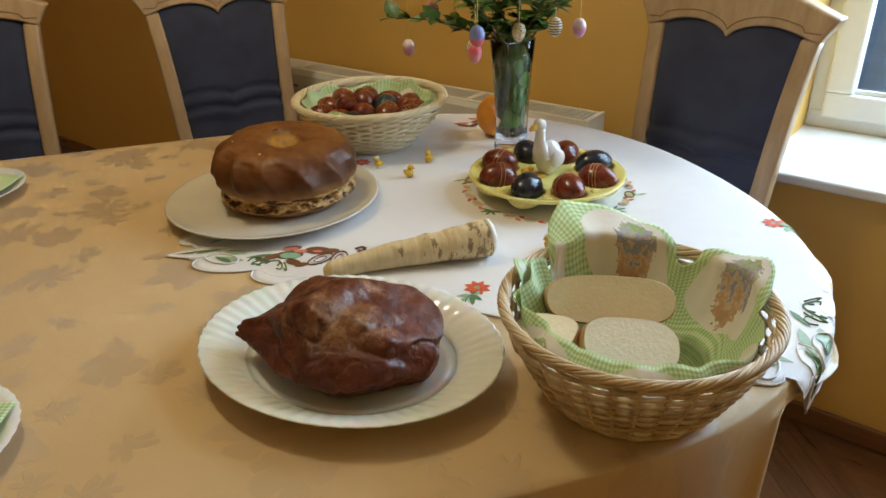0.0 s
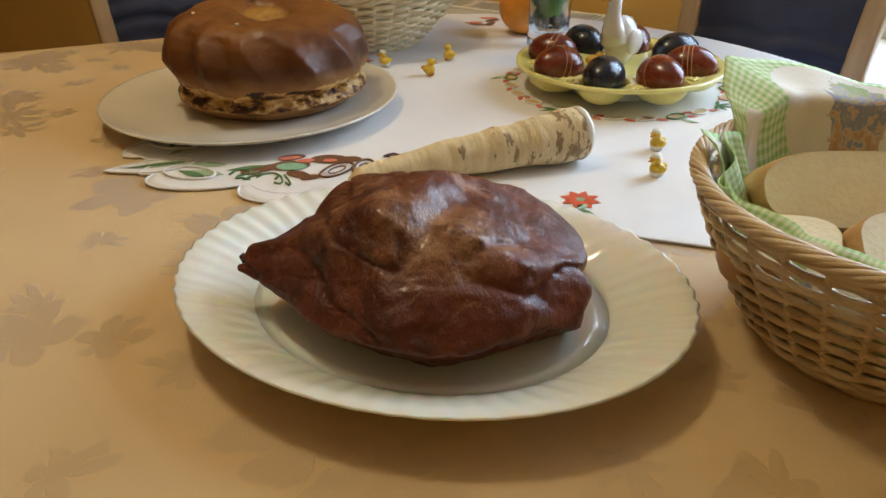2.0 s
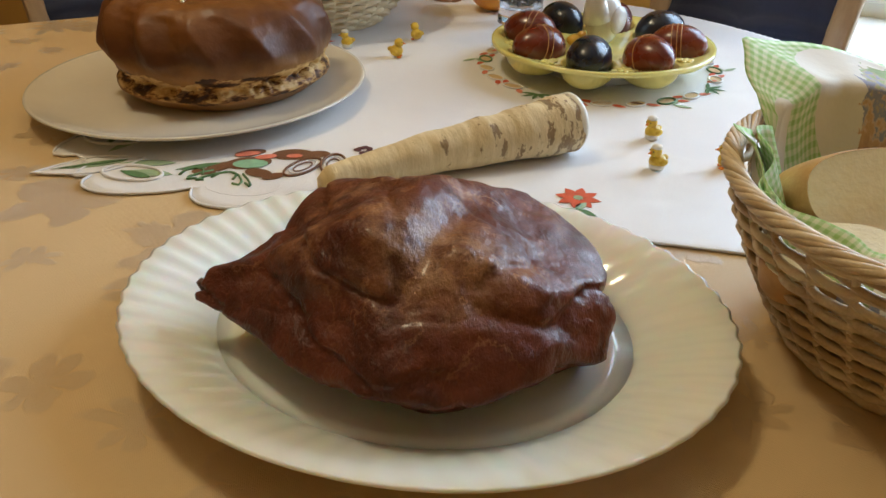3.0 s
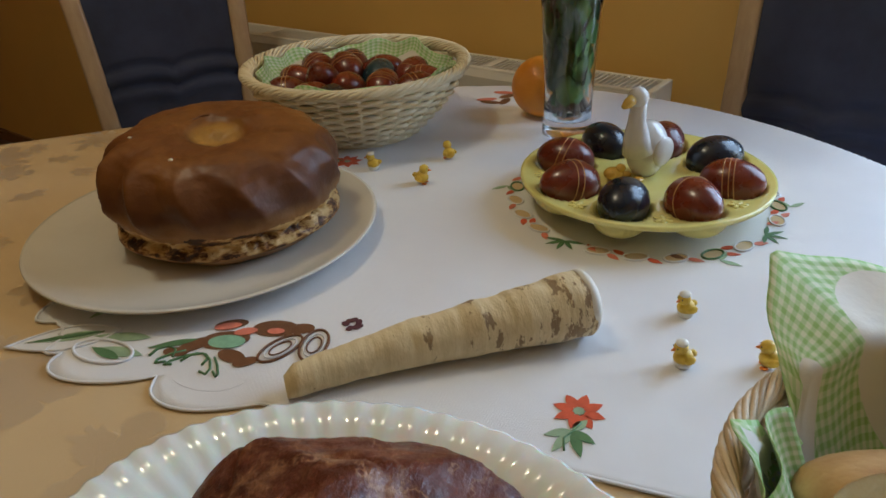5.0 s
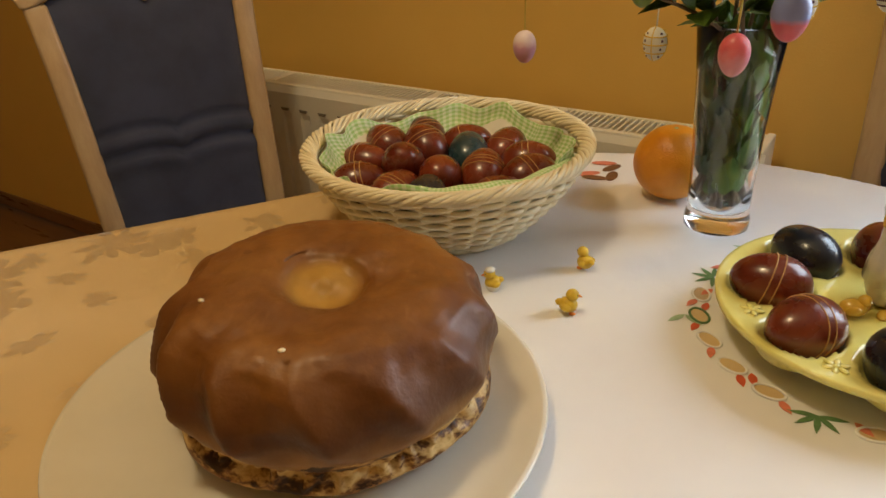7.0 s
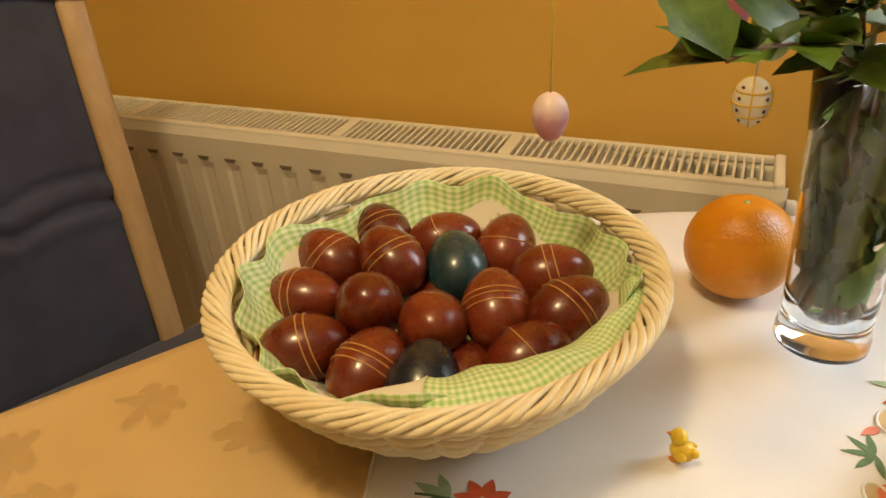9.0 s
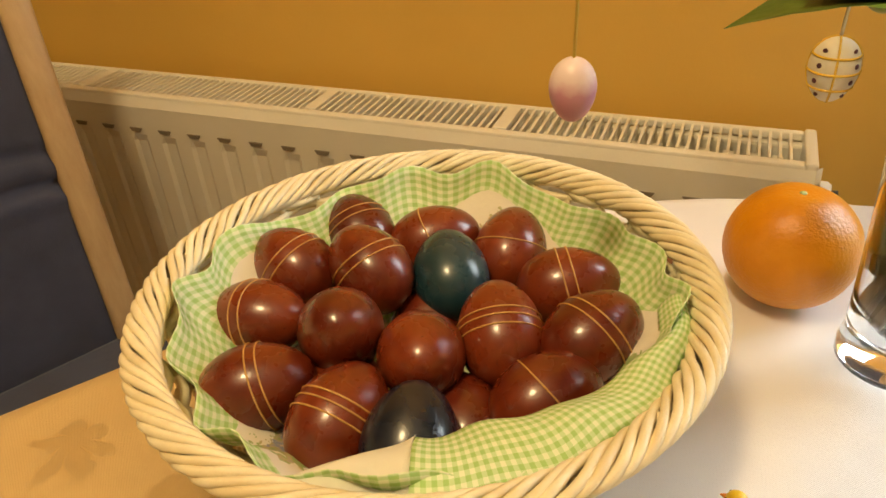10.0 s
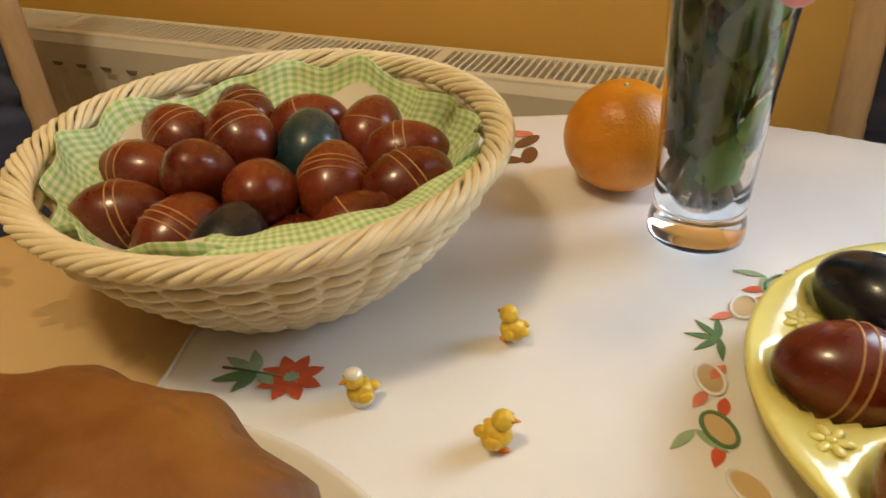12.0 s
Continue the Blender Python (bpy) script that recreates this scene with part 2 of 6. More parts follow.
def gingham(name="gingham_paper", printed=True):
    """Paper napkin: green and white checks round a white field with a smudgy coloured print. Uses the sheet's own UV in metres."""
    k = Nodes(name)
    uv = k.coords("UV")
    u, v, _ = k.axes(uv)

    def band(c):
        return k.math("LESS_THAN", k.math("FRACT", k.math("MULTIPLY", c, 1 / 0.0044)), 0.5)

    checks = k.math("MULTIPLY", k.math("ADD", band(u), band(v)), 0.5)
    base = k.ramp(checks, (0.0, (0.74, 0.81, 0.60)), (0.5, (0.53, 0.70, 0.37)), (1.0, (0.35, 0.58, 0.19)))
    # printed medallions on a repeat of 11 cm
    cx = k.math("SUBTRACT", k.math("FRACT", k.math("ADD", k.math("MULTIPLY", u, 1 / 0.115), 0.5)), 0.5)
    cy = k.math("SUBTRACT", k.math("FRACT", k.math("ADD", k.math("MULTIPLY", v, 1 / 0.115), 0.5)), 0.5)
    d = k.math("SQRT", k.math("ADD", k.math("MULTIPLY", cx, cx), k.math("MULTIPLY", k.math("MULTIPLY", cy, cy), 1.5)))
    field = k.math("LESS_THAN", d, 0.40 if printed else -1.0)
    # a small printed scene of soft coloured patches: green above, blue, then browns below
    blot = k.math("SUBTRACT", k.noise(130, 3, 0.6, uv), 0.5)
    blot2 = k.math("SUBTRACT", k.noise(210, 2, 0.5, k.vmath("ADD", uv, (0.3, 0.7, 0))), 0.5)
    px = k.math("ADD", k.math("ADD", cx, 0.06), k.math("MULTIPLY", blot, 0.22))
    py = k.math("ADD", k.math("ADD", cy, 0.02), k.math("MULTIPLY", blot2, 0.22))
    away = k.math("ADD", k.math("MULTIPLY", k.math("MULTIPLY", px, px), 34), k.math("MULTIPLY", k.math("MULTIPLY", py, py), 13))
    where = k.math("ADD", k.math("MULTIPLY_ADD", py, 1.25, 0.5), k.math("MULTIPLY", blot, 1.1))
    tint = k.ramp(where, (0.18, (0.42, 0.21, 0.08)), (0.36, (0.56, 0.33, 0.14)), (0.44, (0.66, 0.50, 0.36)), (0.50, (0.20, 0.24, 0.40)), (0.62, (0.26, 0.28, 0.42)), (0.68, (0.50, 0.40, 0.20)), (0.78, (0.24, 0.38, 0.09)))
    inked = k.math("MULTIPLY", k.math("LESS_THAN", away, 1.0), 0.85)
    col = k.mix(field, base, k.mix(inked, (0.80, 0.78, 0.70), tint))
    return k.end(col, 0.75, k.bump(k.noise(160, 3), 0.3, 0.0010), Subsurface_Weight=0.0)


def glass(name, tint=(1, 1, 1), rough=0.0, ior=1.47):
    k = Nodes(name)
    return k.end((*tint,), rough, None, Transmission_Weight=1.0, IOR=ior)


def egg_dye(name, c1, c2):
    k = Nodes(name)
    info = k.add("ShaderNodeObjectInfo")
    p = k.vmath("ADD", k.coords(), info.outputs["Location"])
    f = k.math("ADD", k.noise(28, 5, 0.6, p), k.math("MULTIPLY", k.math("SUBTRACT", info.outputs["Random"], 0.5), 0.35))
    col = k.ramp(f, (0.3, c1), (0.7, c2))
    spots = k.noise(420, 2, 0.5, p)
    return k.end(k.mix(k.math("GREATER_THAN", spots, 0.70), col, c1), k.math("MULTIPLY_ADD", k.noise(60, 3), 0.16, 0.20), k.bump(spots, 0.15, 0.0004), Coat_Weight=0.3, Coat_Roughness=0.12)


MAT = {}
MAT["wall"] = wall_paint()
MAT["white_paint"] = surface("white_window_paint", (0.76, 0.77, 0.76), (0.83, 0.83, 0.82), 5, (0.25, 0.4), 0.0004, 200)
MAT["ceiling"] = surface("ceiling_paint", (0.72, 0.62, 0.44), (0.76, 0.66, 0.48), 3, (0.8, 0.9), 0.001, 150)
MAT["radiator"] = surface("cream_radiator_enamel", (0.80, 0.78, 0.70), (0.85, 0.83, 0.76), 6, (0.28, 0.42), 0.0003, 260)
MAT["dark_gap"] = surface("dark_steel_and_gap_shade", (0.05, 0.045, 0.04), (0.09, 0.08, 0.07), 20, (0.6, 0.8))
MAT["damask"] = damask()
MAT["linen"] = white_linen()
MAT["chair_wood"] = wood("limed_oak", (0.40, 0.27, 0.145), (0.54, 0.39, 0.225))
MAT["parquet"] = wood("parquet_oak", (0.14, 0.062, 0.026), (0.25, 0.12, 0.05), (0.12, 1, 1), 30, 0.3, 0.3)
MAT["table_wood"] = wood("table_oak", (0.33, 0.22, 0.12), (0.45, 0.31, 0.18))
MAT["velvet"] = velvet()
MAT["porcelain"] = surface("white_opal_glass", (0.87, 0.86, 0.82), (0.91, 0.90, 0.86), 5, (0.10, 0.16), Coat_Weight=0.3, Subsurface_Weight=0.25, Subsurface_Scale=0.02)
MAT["stoneware"] = surface("cream_stoneware_glaze", (0.62, 0.58, 0.49), (0.69, 0.65, 0.56), 7, (0.14, 0.26), Coat_Weight=0.2)
MAT["yellow_glaze"] = surface("yellow_ceramic_glaze", (0.74, 0.66, 0.17), (0.82, 0.75, 0.27), 22, (0.08, 0.18), 0.0004, 60, Coat_Weight=0.4)
MAT["white_glaze"] = surface("pearly_white_glaze", (0.74, 0.71, 0.66), (0.84, 0.82, 0.78), 40, (0.08, 0.2), 0.0012, 110, Coat_Weight=0.5)
MAT["gold_glaze"] = surface("golden_glaze", (0.72, 0.42, 0.04), (0.82, 0.55, 0.10), 40, (0.12, 0.2), Coat_Weight=0.4)
MAT["chick"] = surface("yellow_painted_resin", (0.60, 0.36, 0.015), (0.80, 0.56, 0.05), 160, (0.35, 0.5), 0.0008, 420)
MAT["chick_orange"] = surface("orange_paint", (0.70, 0.20, 0.02), (0.80, 0.28, 0.03), 160, (0.4, 0.5))
MAT["chick_white"] = surface("white_resin", (0.72, 0.68, 0.58), (0.80, 0.77, 0.68), 160, (0.4, 0.5))
MAT["cane_white"] = surface("bleached_cane", (0.76, 0.65, 0.42), (0.86, 0.78, 0.57), 60, (0.35, 0.55), 0.0003, 500, random=0.3)
MAT["wicker"] = surface("natural_willow", (0.46, 0.33, 0.17), (0.74, 0.61, 0.41), 70, (0.35, 0.55), 0.0004, 500, fine=0.3, random=0.5)
MAT["gingham"] = gingham()
MAT["plain_gingham"] = gingham("plain_gingham_paper", False)
MAT["paper"] = surface("white_tissue_paper", (0.72, 0.71, 0.62), (0.80, 0.79, 0.71), 30, (0.7, 0.85), 0.0008, 160)
MAT["red_egg"] = egg_dye("red_brown_egg_dye", (0.098, 0.0115, 0.0048), (0.225, 0.038, 0.012))
MAT["dark_egg"] = egg_dye("blue_black_egg_dye", (0.004, 0.006, 0.013), (0.010, 0.014, 0.028))
MAT["teal_egg"] = egg_dye("teal_egg_dye", (0.006, 0.022, 0.034), (0.016, 0.050, 0.066))
MAT["scratch"] = surface("pale_scratched_line", (0.48, 0.25, 0.08), (0.60, 0.35, 0.13), 90, (0.5, 0.6))
MAT["bread_crust"] = surface("bread_crust", (0.42, 0.22, 0.07), (0.60, 0.38, 0.15), 40, (0.45, 0.65), 0.001, 260)
MAT["bread_crumb"] = surface("bread_crumb", (0.88, 0.80, 0.58), (0.95, 0.91, 0.77), 120, (0.75, 0.9), 0.0011, 240, fine=0.5)
MAT["orange_peel"] = surface("orange_peel", (0.62, 0.215, 0.008), (0.76, 0.31, 0.022), 18, (0.28, 0.42), 0.0012, 420)
MAT["ham_tip"] = surface("dried_ham_tip", (0.03, 0.010, 0.006), (0.07, 0.022, 0.012), 60, (0.4, 0.6), 0.001, 200)
MAT["routed"] = surface("routed_groove", (0.20, 0.125, 0.06), (0.28, 0.18, 0.09), 60)
MAT["slot"] = surface("shaded_slot", (0.20, 0.17, 0.13), (0.28, 0.24, 0.19), 30)
MAT["glass"] = glass("clear_glass")
MAT["water"] = glass("water", ior=1.33)
MAT["leaf"] = surface("green_leaf", (0.045, 0.10, 0.012), (0.11, 0.21, 0.03), 60, (0.35, 0.5), 0.0006, 200, random=0.5, Subsurface_Weight=0.0)
MAT["stem"] = surface("brown_twig", (0.09, 0.055, 0.025), (0.16, 0.10, 0.045), 80, (0.5, 0.7), 0.0006, 300)
MAT["thread"] = surface("yellow_thread", (0.65, 0.48, 0.08), (0.72, 0.55, 0.12), 80)
MAT["lamp_glass"] = surface("opal_lamp_glass", (0.8, 0.75, 0.65), (0.84, 0.8, 0.7), 5)
for _name, _c in (("red_thread", (0.62, 0.10, 0.035)), ("green_thread", (0.10, 0.20, 0.075)), ("sage_thread", (0.32, 0.43, 0.26)), ("brown_thread", (0.17, 0.07, 0.025)), ("mint_thread", (0.27, 0.48, 0.30)), ("coral_thread", (0.68, 0.20, 0.12)), ("plum_thread", (0.09, 0.03, 0.04))):
    MAT[_name] = surface(_name, tuple(v * 0.85 for v in _c), tuple(min(1, v * 1.15) for v in _c), 120, (0.4, 0.55), 0.0006, 900)


# ---- the room ----
WALL = 0.89
ROOM = (-5.2, -3.0, 2.2, WALL)  # x0, y0, x1, y1
HIGH = 2.55
WIN = (0.06, 1.26, 0.62, 2.02)  # the window's opening: x0, x1, z0, z1
DEEP = 0.42


def structure(name, shape, material, label, category):
    return tagged(part(name, shape, material, smooth=False), label, category, kind="structure")


# the window wall in four pieces round its opening
_w = [box(ROOM[0], WALL, 0, WIN[0], WALL + DEEP, HIGH), box(WIN[1], WALL, 0, ROOM[2], WALL + DEEP, HIGH),
      box(WIN[0], WALL, 0, WIN[1], WALL + DEEP, WIN[2]), box(WIN[0], WALL, WIN[3], WIN[1], WALL + DEEP, HIGH)]
_bm = bmesh.new()
for _b in _w:
    _me = bpy.data.meshes.new("piece")
    _b.to_mesh(_me)
    _b.free()
    _bm.from_mesh(_me)
    bpy.data.meshes.remove(_me)
structure("wall_north", _bm, MAT["wall"], "ochre yellow painted plaster wall with a window", "wall")
structure("wall_east", box(ROOM[2], ROOM[1] - 0.2, 0, ROOM[2] + 0.2, WALL + DEEP, HIGH), MAT["wall"], "ochre yellow painted plaster wall", "wall")
structure("wall_west", box(ROOM[0] - 0.2, ROOM[1] - 0.2, 0, ROOM[0], WALL + DEEP, HIGH), MAT["wall"], "ochre yellow painted plaster wall", "wall")
structure("wall_south", box(ROOM[0], ROOM[1] - 0.2, 0, ROOM[2], ROOM[1], HIGH), MAT["wall"], "ochre yellow painted plaster wall", "wall")
structure("ceiling", box(ROOM[0] - 0.2, ROOM[1] - 0.2, HIGH, ROOM[2] + 0.2, WALL + DEEP, HIGH + 0.15), MAT["ceiling"], "plain pale painted ceiling", "ceiling")
floor = structure("floor", box(ROOM[0], ROOM[1], -0.15, ROOM[2], WALL, -0.008), MAT["parquet"], "brown oak parquet laid in herringbone", "floor")
structure("baseboard", box(ROOM[0], WALL - 0.014, 0.0, ROOM[2], WALL - 0.001, 0.055, 0.004), MAT["parquet"], "low brown wooden skirting board", "baseboard")

# ground outside, seen through the glass
structure("ground", box(-40, WALL + DEEP + 0.3, -3.2, 40, 60, -3.0), surface("grey_ground", (0.10, 0.11, 0.10), (0.16, 0.16, 0.15), 0.6), "grey ground outside the window", "ground")


def window():
    w = thing("window_1", "white painted window with grey daylight behind its panes", "window", kind="structure")
    x0, x1, z0, z1 = WIN[0], WIN[1], WIN[2] + 0.022, WIN[3]
    y0, y1 = 1.225, 1.29
    for a, b, c, d in ((x0, x1, z0, z0 + 0.045), (x0, x1, z1 - 0.05, z1), (x0, x0 + 0.045, z0 + 0.045, z1 - 0.05), (x1 - 0.045, x1, z0 + 0.045, z1 - 0.05)):
        part("window_frame", box(a, y0, c, b, y1, d, 0.004), MAT["white_paint"], w, smooth=False)
    mid = 0.5 * (x0 + x1)
    for sx0, sx1 in ((x0 + 0.035, mid), (mid + 0.002, x1 - 0.035)):
        sz0, sz1, b = z0 + 0.034, z1 - 0.04, 0.062
        sash = part("sash", box(sx0, y0 - 0.022, sz0, sx1, y0 + 0.03, sz0 + b, 0.006), MAT["white_paint"], w, smooth=False)
        for a, q, c, d in ((sx0, sx1, sz1 - b, sz1), (sx0, sx0 + b, sz0 + b, sz1 - b), (sx1 - b, sx1, sz0 + b, sz1 - b)):
            part("sash_rail", box(a, y0 - 0.021, c, q, y0 + 0.03, d, 0.006), MAT["white_paint"], sash, smooth=False)
        part("glazing_bead", box(sx0 + b, y0 - 0.004, sz0 + b, sx1 - b, y0 + 0.004, sz0 + b + 0.012, 0.003), MAT["white_paint"], sash, smooth=False)
        pane = part("pane", box(sx0 + b - 0.004, y0 + 0.008, sz0 + b - 0.004, sx1 - b + 0.004, y0 + 0.012, sz1 - b + 0.004), MAT["glass"], w, smooth=False)
        pane.visible_shadow = False
    part("window_sill", box(-0.03, WALL - 0.045, WIN[2], WIN[1] + 0.09, 1.228, WIN[2] + 0.024, 0.006, 3), MAT["white_paint"], w, "smooth white window sill, slightly worn", smooth=False)


window()


def radiator():
    r = thing("radiator", "cream enamelled panel radiator with a slotted top grille on the wall", "radiator", pose(0, 0, 0), kind="")
    x0, x1, y0, y1, z0, z1 = -1.66, -0.318, 0.752, 0.852, 0.13, 0.708
    # front panel with pressed flutes: one sheet, folded up and down along x
    pitch, xs = 0.0535, []
    x = x0 + 0.02
    while x < x1 - 0.02:
        xs += [(x, 0), (x + 0.012, 0), (x + 0.018, 0.0032), (x + 0.036, 0.0032), (x + 0.042, 0)]
        x += pitch
    xs.append((x1 - 0.012, 0))
    zs = [(z0, 1.0, 0.0), (z0 + 0.03, 1.0, 0.0), (z0 + 0.04, 1.0, 1.0), (z1 - 0.072, 1.0, 1.0), (z1 - 0.060, 1.0, 0.0), (z1 - 0.018, 1.0, 0.0), (z1 - 0.006, 0.0, 0.0)]
    verts = [(px, y0 + d * k + (0.0 if s else 0.006), pz) for pz, s, k in zs for px, d in xs]
    n = len(xs)
    faces = [(j * n + i, j * n + i + 1, (j + 1) * n + i + 1, (j + 1) * n + i) for j in range(len(zs) - 1) for i in range(n - 1)]
    front = part("front_panel", (verts, faces), MAT["radiator"], r, "fluted front panel", smooth=False)
    front.modifiers.new("sheet", "SOLIDIFY").thickness = -0.004
    # pressed slots above each flute, laid on as plates in the colour of their shade
    x = x0 + 0.02
    slot = mesh("slot", *prism([(0.003, 0), (0.026, 0), (0.022, -0.006), (0.007, -0.006)], 0.003), smooth=False)
    slot.materials.append(MAT["slot"])
    while x < x1 - 0.05:
        part("slot", slot, None, front, m=pose(x + 0.010, y0 - 0.0030, z1 - 0.050, 90, 0, 0))
        x += pitch
    part("back_panel", box(x0, y1 - 0.02, z0, x1 - 0.01, y1, z1 - 0.012, 0.004), MAT["radiator"], r, smooth=False)
    # one solid block; its dark colour stands in for the shade under the grille
    part("convector", box(x0, y0 + 0.012, z0, x1 - 0.016, y1 - 0.024, z1 - 0.034), MAT["dark_gap"], r, "solid convector block, dark for the shade inside", smooth=False)
    fin = mesh("fin", [(0, 0.02, 0), (0.012, 0.02, 0), (0.012, 0.07, 0), (0, 0.07, 0), (0, 0.02, 0.012), (0.012, 0.02, 0.012), (0.012, 0.07, 0.012), (0, 0.07, 0.012)],
               [(4, 5, 6, 7), (0, 1, 5, 4), (1, 2, 6, 5), (2, 3, 7, 6), (3, 0, 4, 7)], smooth=False)
    fin.materials.append(MAT["radiator"])
    for i in range(48):
        part("fin", fin, None, r, m=pose(x0 + 0.03 + i * 0.027, y0, z1 - 0.034))
    part("end_cap", box(x1 - 0.013, y0 + 0.004, z0, x1, y1, z1 + 0.002, 0.003), MAT["radiator"], r, smooth=False)
    part("end_cap", box(x0 - 0.013, y0 + 0.004, z0, x0, y1, z1 + 0.002, 0.003), MAT["radiator"], r, smooth=False)
    # top grille: two long rails, cross bars and slats
    part("grille_rail", box(x0, y0 + 0.003, z1 - 0.010, x1 - 0.013, y0 + 0.017, z1, 0.0025), MAT["radiator"], r, smooth=False)
    part("grille_rail", box(x0, y1 - 0.013, z1 - 0.010, x1 - 0.013, y1 - 0.002, z1, 0.0025), MAT["radiator"], r, smooth=False)
    for bx in (-1.345, -0.943, -0.675):
        part("cross_bar", box(bx - 0.009, y0 + 0.017, z1 - 0.009, bx + 0.009, y1 - 0.013, z1 + 0.001, 0.001), MAT["radiator"], r, smooth=False)
    slat = mesh("slat", *cuboid(-0.0016, y0 + 0.017, -0.009, 0.0016, y1 - 0.013, 0), smooth=False)
    slat.materials.append(MAT["radiator"])
    x = x0 + 0.008
    while x < x1 - 0.02:
        if min(abs(x - b) for b in (-1.345, -0.943, -0.675)) > 0.011:
            part("slat", slat, None, r, m=pose(x, 0, z1 - 0.0005))
        x += 0.0108
    valve = part("valve", moved(revolve([(0.0, 0), (0.011, 0), (0.013, 0.003), (0.013, 0.016), (0.010, 0.02), (0, 0.02)], 20), pose(x1, y0 + 0.035, z1 - 0.045, 0, 90, 0)), MAT["white_paint"], r, "round white bleed valve cap")
    part("valve_pin", moved(revolve([(0, 0), (0.004, 0), (0.004, 0.008), (0, 0.008)], 10), pose(x1 + 0.02, y0 + 0.035, z1 - 0.045, 0, 90, 0)), MAT["dark_gap"], valve)
    for bx in (x0 + 0.2, x1 - 0.2):
        part("bracket", box(bx - 0.02, y1, z0 + 0.05, bx + 0.02, WALL + 0.002, z1 - 0.05), MAT["radiator"], r, smooth=False)


radiator()


# ---- table ----
HALF_W, END_U, FAR_U, MID_N = 0.575, 0.432, -1.72, -0.195
CAP_A, CAP_P = 0.53, 2.2


def table_outline(count=40):
    """The table's edge: straight sides, rounded ends; in world x, y."""
    pts = []
    for end in (1, -1):
        base = END_U - CAP_A if end == 1 else FAR_U + CAP_A
        for i in range(count + 1):
            a = math.pi * i / count - math.pi / 2
            c, s = math.cos(a), math.sin(a)
            u = base + end * CAP_A * abs(c) ** (2 / CAP_P)
            n = MID_N + end * -HALF_W * math.copysign(abs(s) ** (2 / CAP_P), s) * -1
            p = U * u + N * n
            pts.append((p.x, p.y))
    return pts


OUTLINE = table_outline()


def outside(x, y):
    """How far (x, y) lies beyond the table's edge (minus: inside), and the nearest point of the edge with its outward way."""
    best, where, way = 1e9, None, None
    inside = False
    n = len(OUTLINE)
    for i in range(n):
        ax, ay = OUTLINE[i]
        bx, by = OUTLINE[(i + 1) % n]
        dx, dy = bx - ax, by - ay
        l2 = dx * dx + dy * dy
        if l2 < 1e-12:
            continue
        t = min(1, max(0, ((x - ax) * dx + (y - ay) * dy) / l2))
        px, py = ax + t * dx, ay + t * dy
        d = (x - px) ** 2 + (y - py) ** 2
        if d < best:
            best, where, way = d, (px, py), (dy / l2 ** 0.5, -dx / l2 ** 0.5)
        if (ay > y) != (by > y) and x < ax + (y - ay) * dx / dy:
            inside = not inside
    return (-1 if inside else 1) * best ** 0.5, where, way


def draped(x, y, z, lift=0.0):
    """A point of a cloth on the table: flat on top, hanging straight down past the edge."""
    d, (px, py), (wx, wy) = outside(x, y)
    if d <= 0:
        return (x, y, z)
    r = 0.012
    if d < r * 1.57:
        a = d / r
        o, dz = r * math.sin(a), r * (1 - math.cos(a))
    else:
        o, dz = r + 0.02 * (d - r * 1.57), r + d - r * 1.57
    return (px + wx * (o + lift), py + wy * (o + lift), z - dz)


# which way the outline runs decides the outward side
_d, _p, _w = outside(*((U * 2 + N * MID_N).xy))
if (Vector((_w[0], _w[1])).dot(Vector(((U * 2 + N * MID_N).xy)) - Vector(_p))) < 0:
    OUTLINE = OUTLINE[::-1]


def table():
    t = thing("dining_table", "large wooden dining table with rounded ends under a tablecloth", "table")
    part("tabletop", moved(prism([(x, y) for x, y in OUTLINE], 0.030), pose(0, 0, TOP - 0.0345)), MAT["table_wood"], t, smooth=False)
    for u in (-1.35, 0.02):
        for n in (-0.58, 0.20):
            p = U * u + N * n
            part("leg", moved(revolve([(0.0, 0), (0.024, 0), (0.030, 0.1), (0.036, 0.5), (0.042, 0.62), (0.042, TOP - 0.035), (0, TOP - 0.035)], 20), pose(p.x, p.y, 0)), MAT["table_wood"], t)
    for n in (-0.58, 0.20):
        a, b = U * -1.3 + N * n, U * -0.03 + N * n
        part("apron", moved(cuboid(0, -0.012, TOP - 0.13, (b - a).length, 0.012, TOP - 0.036), pose(a.x, a.y, 0, 0, 0, TABLE_TURN)), MAT["table_wood"], t, smooth=False)


table()


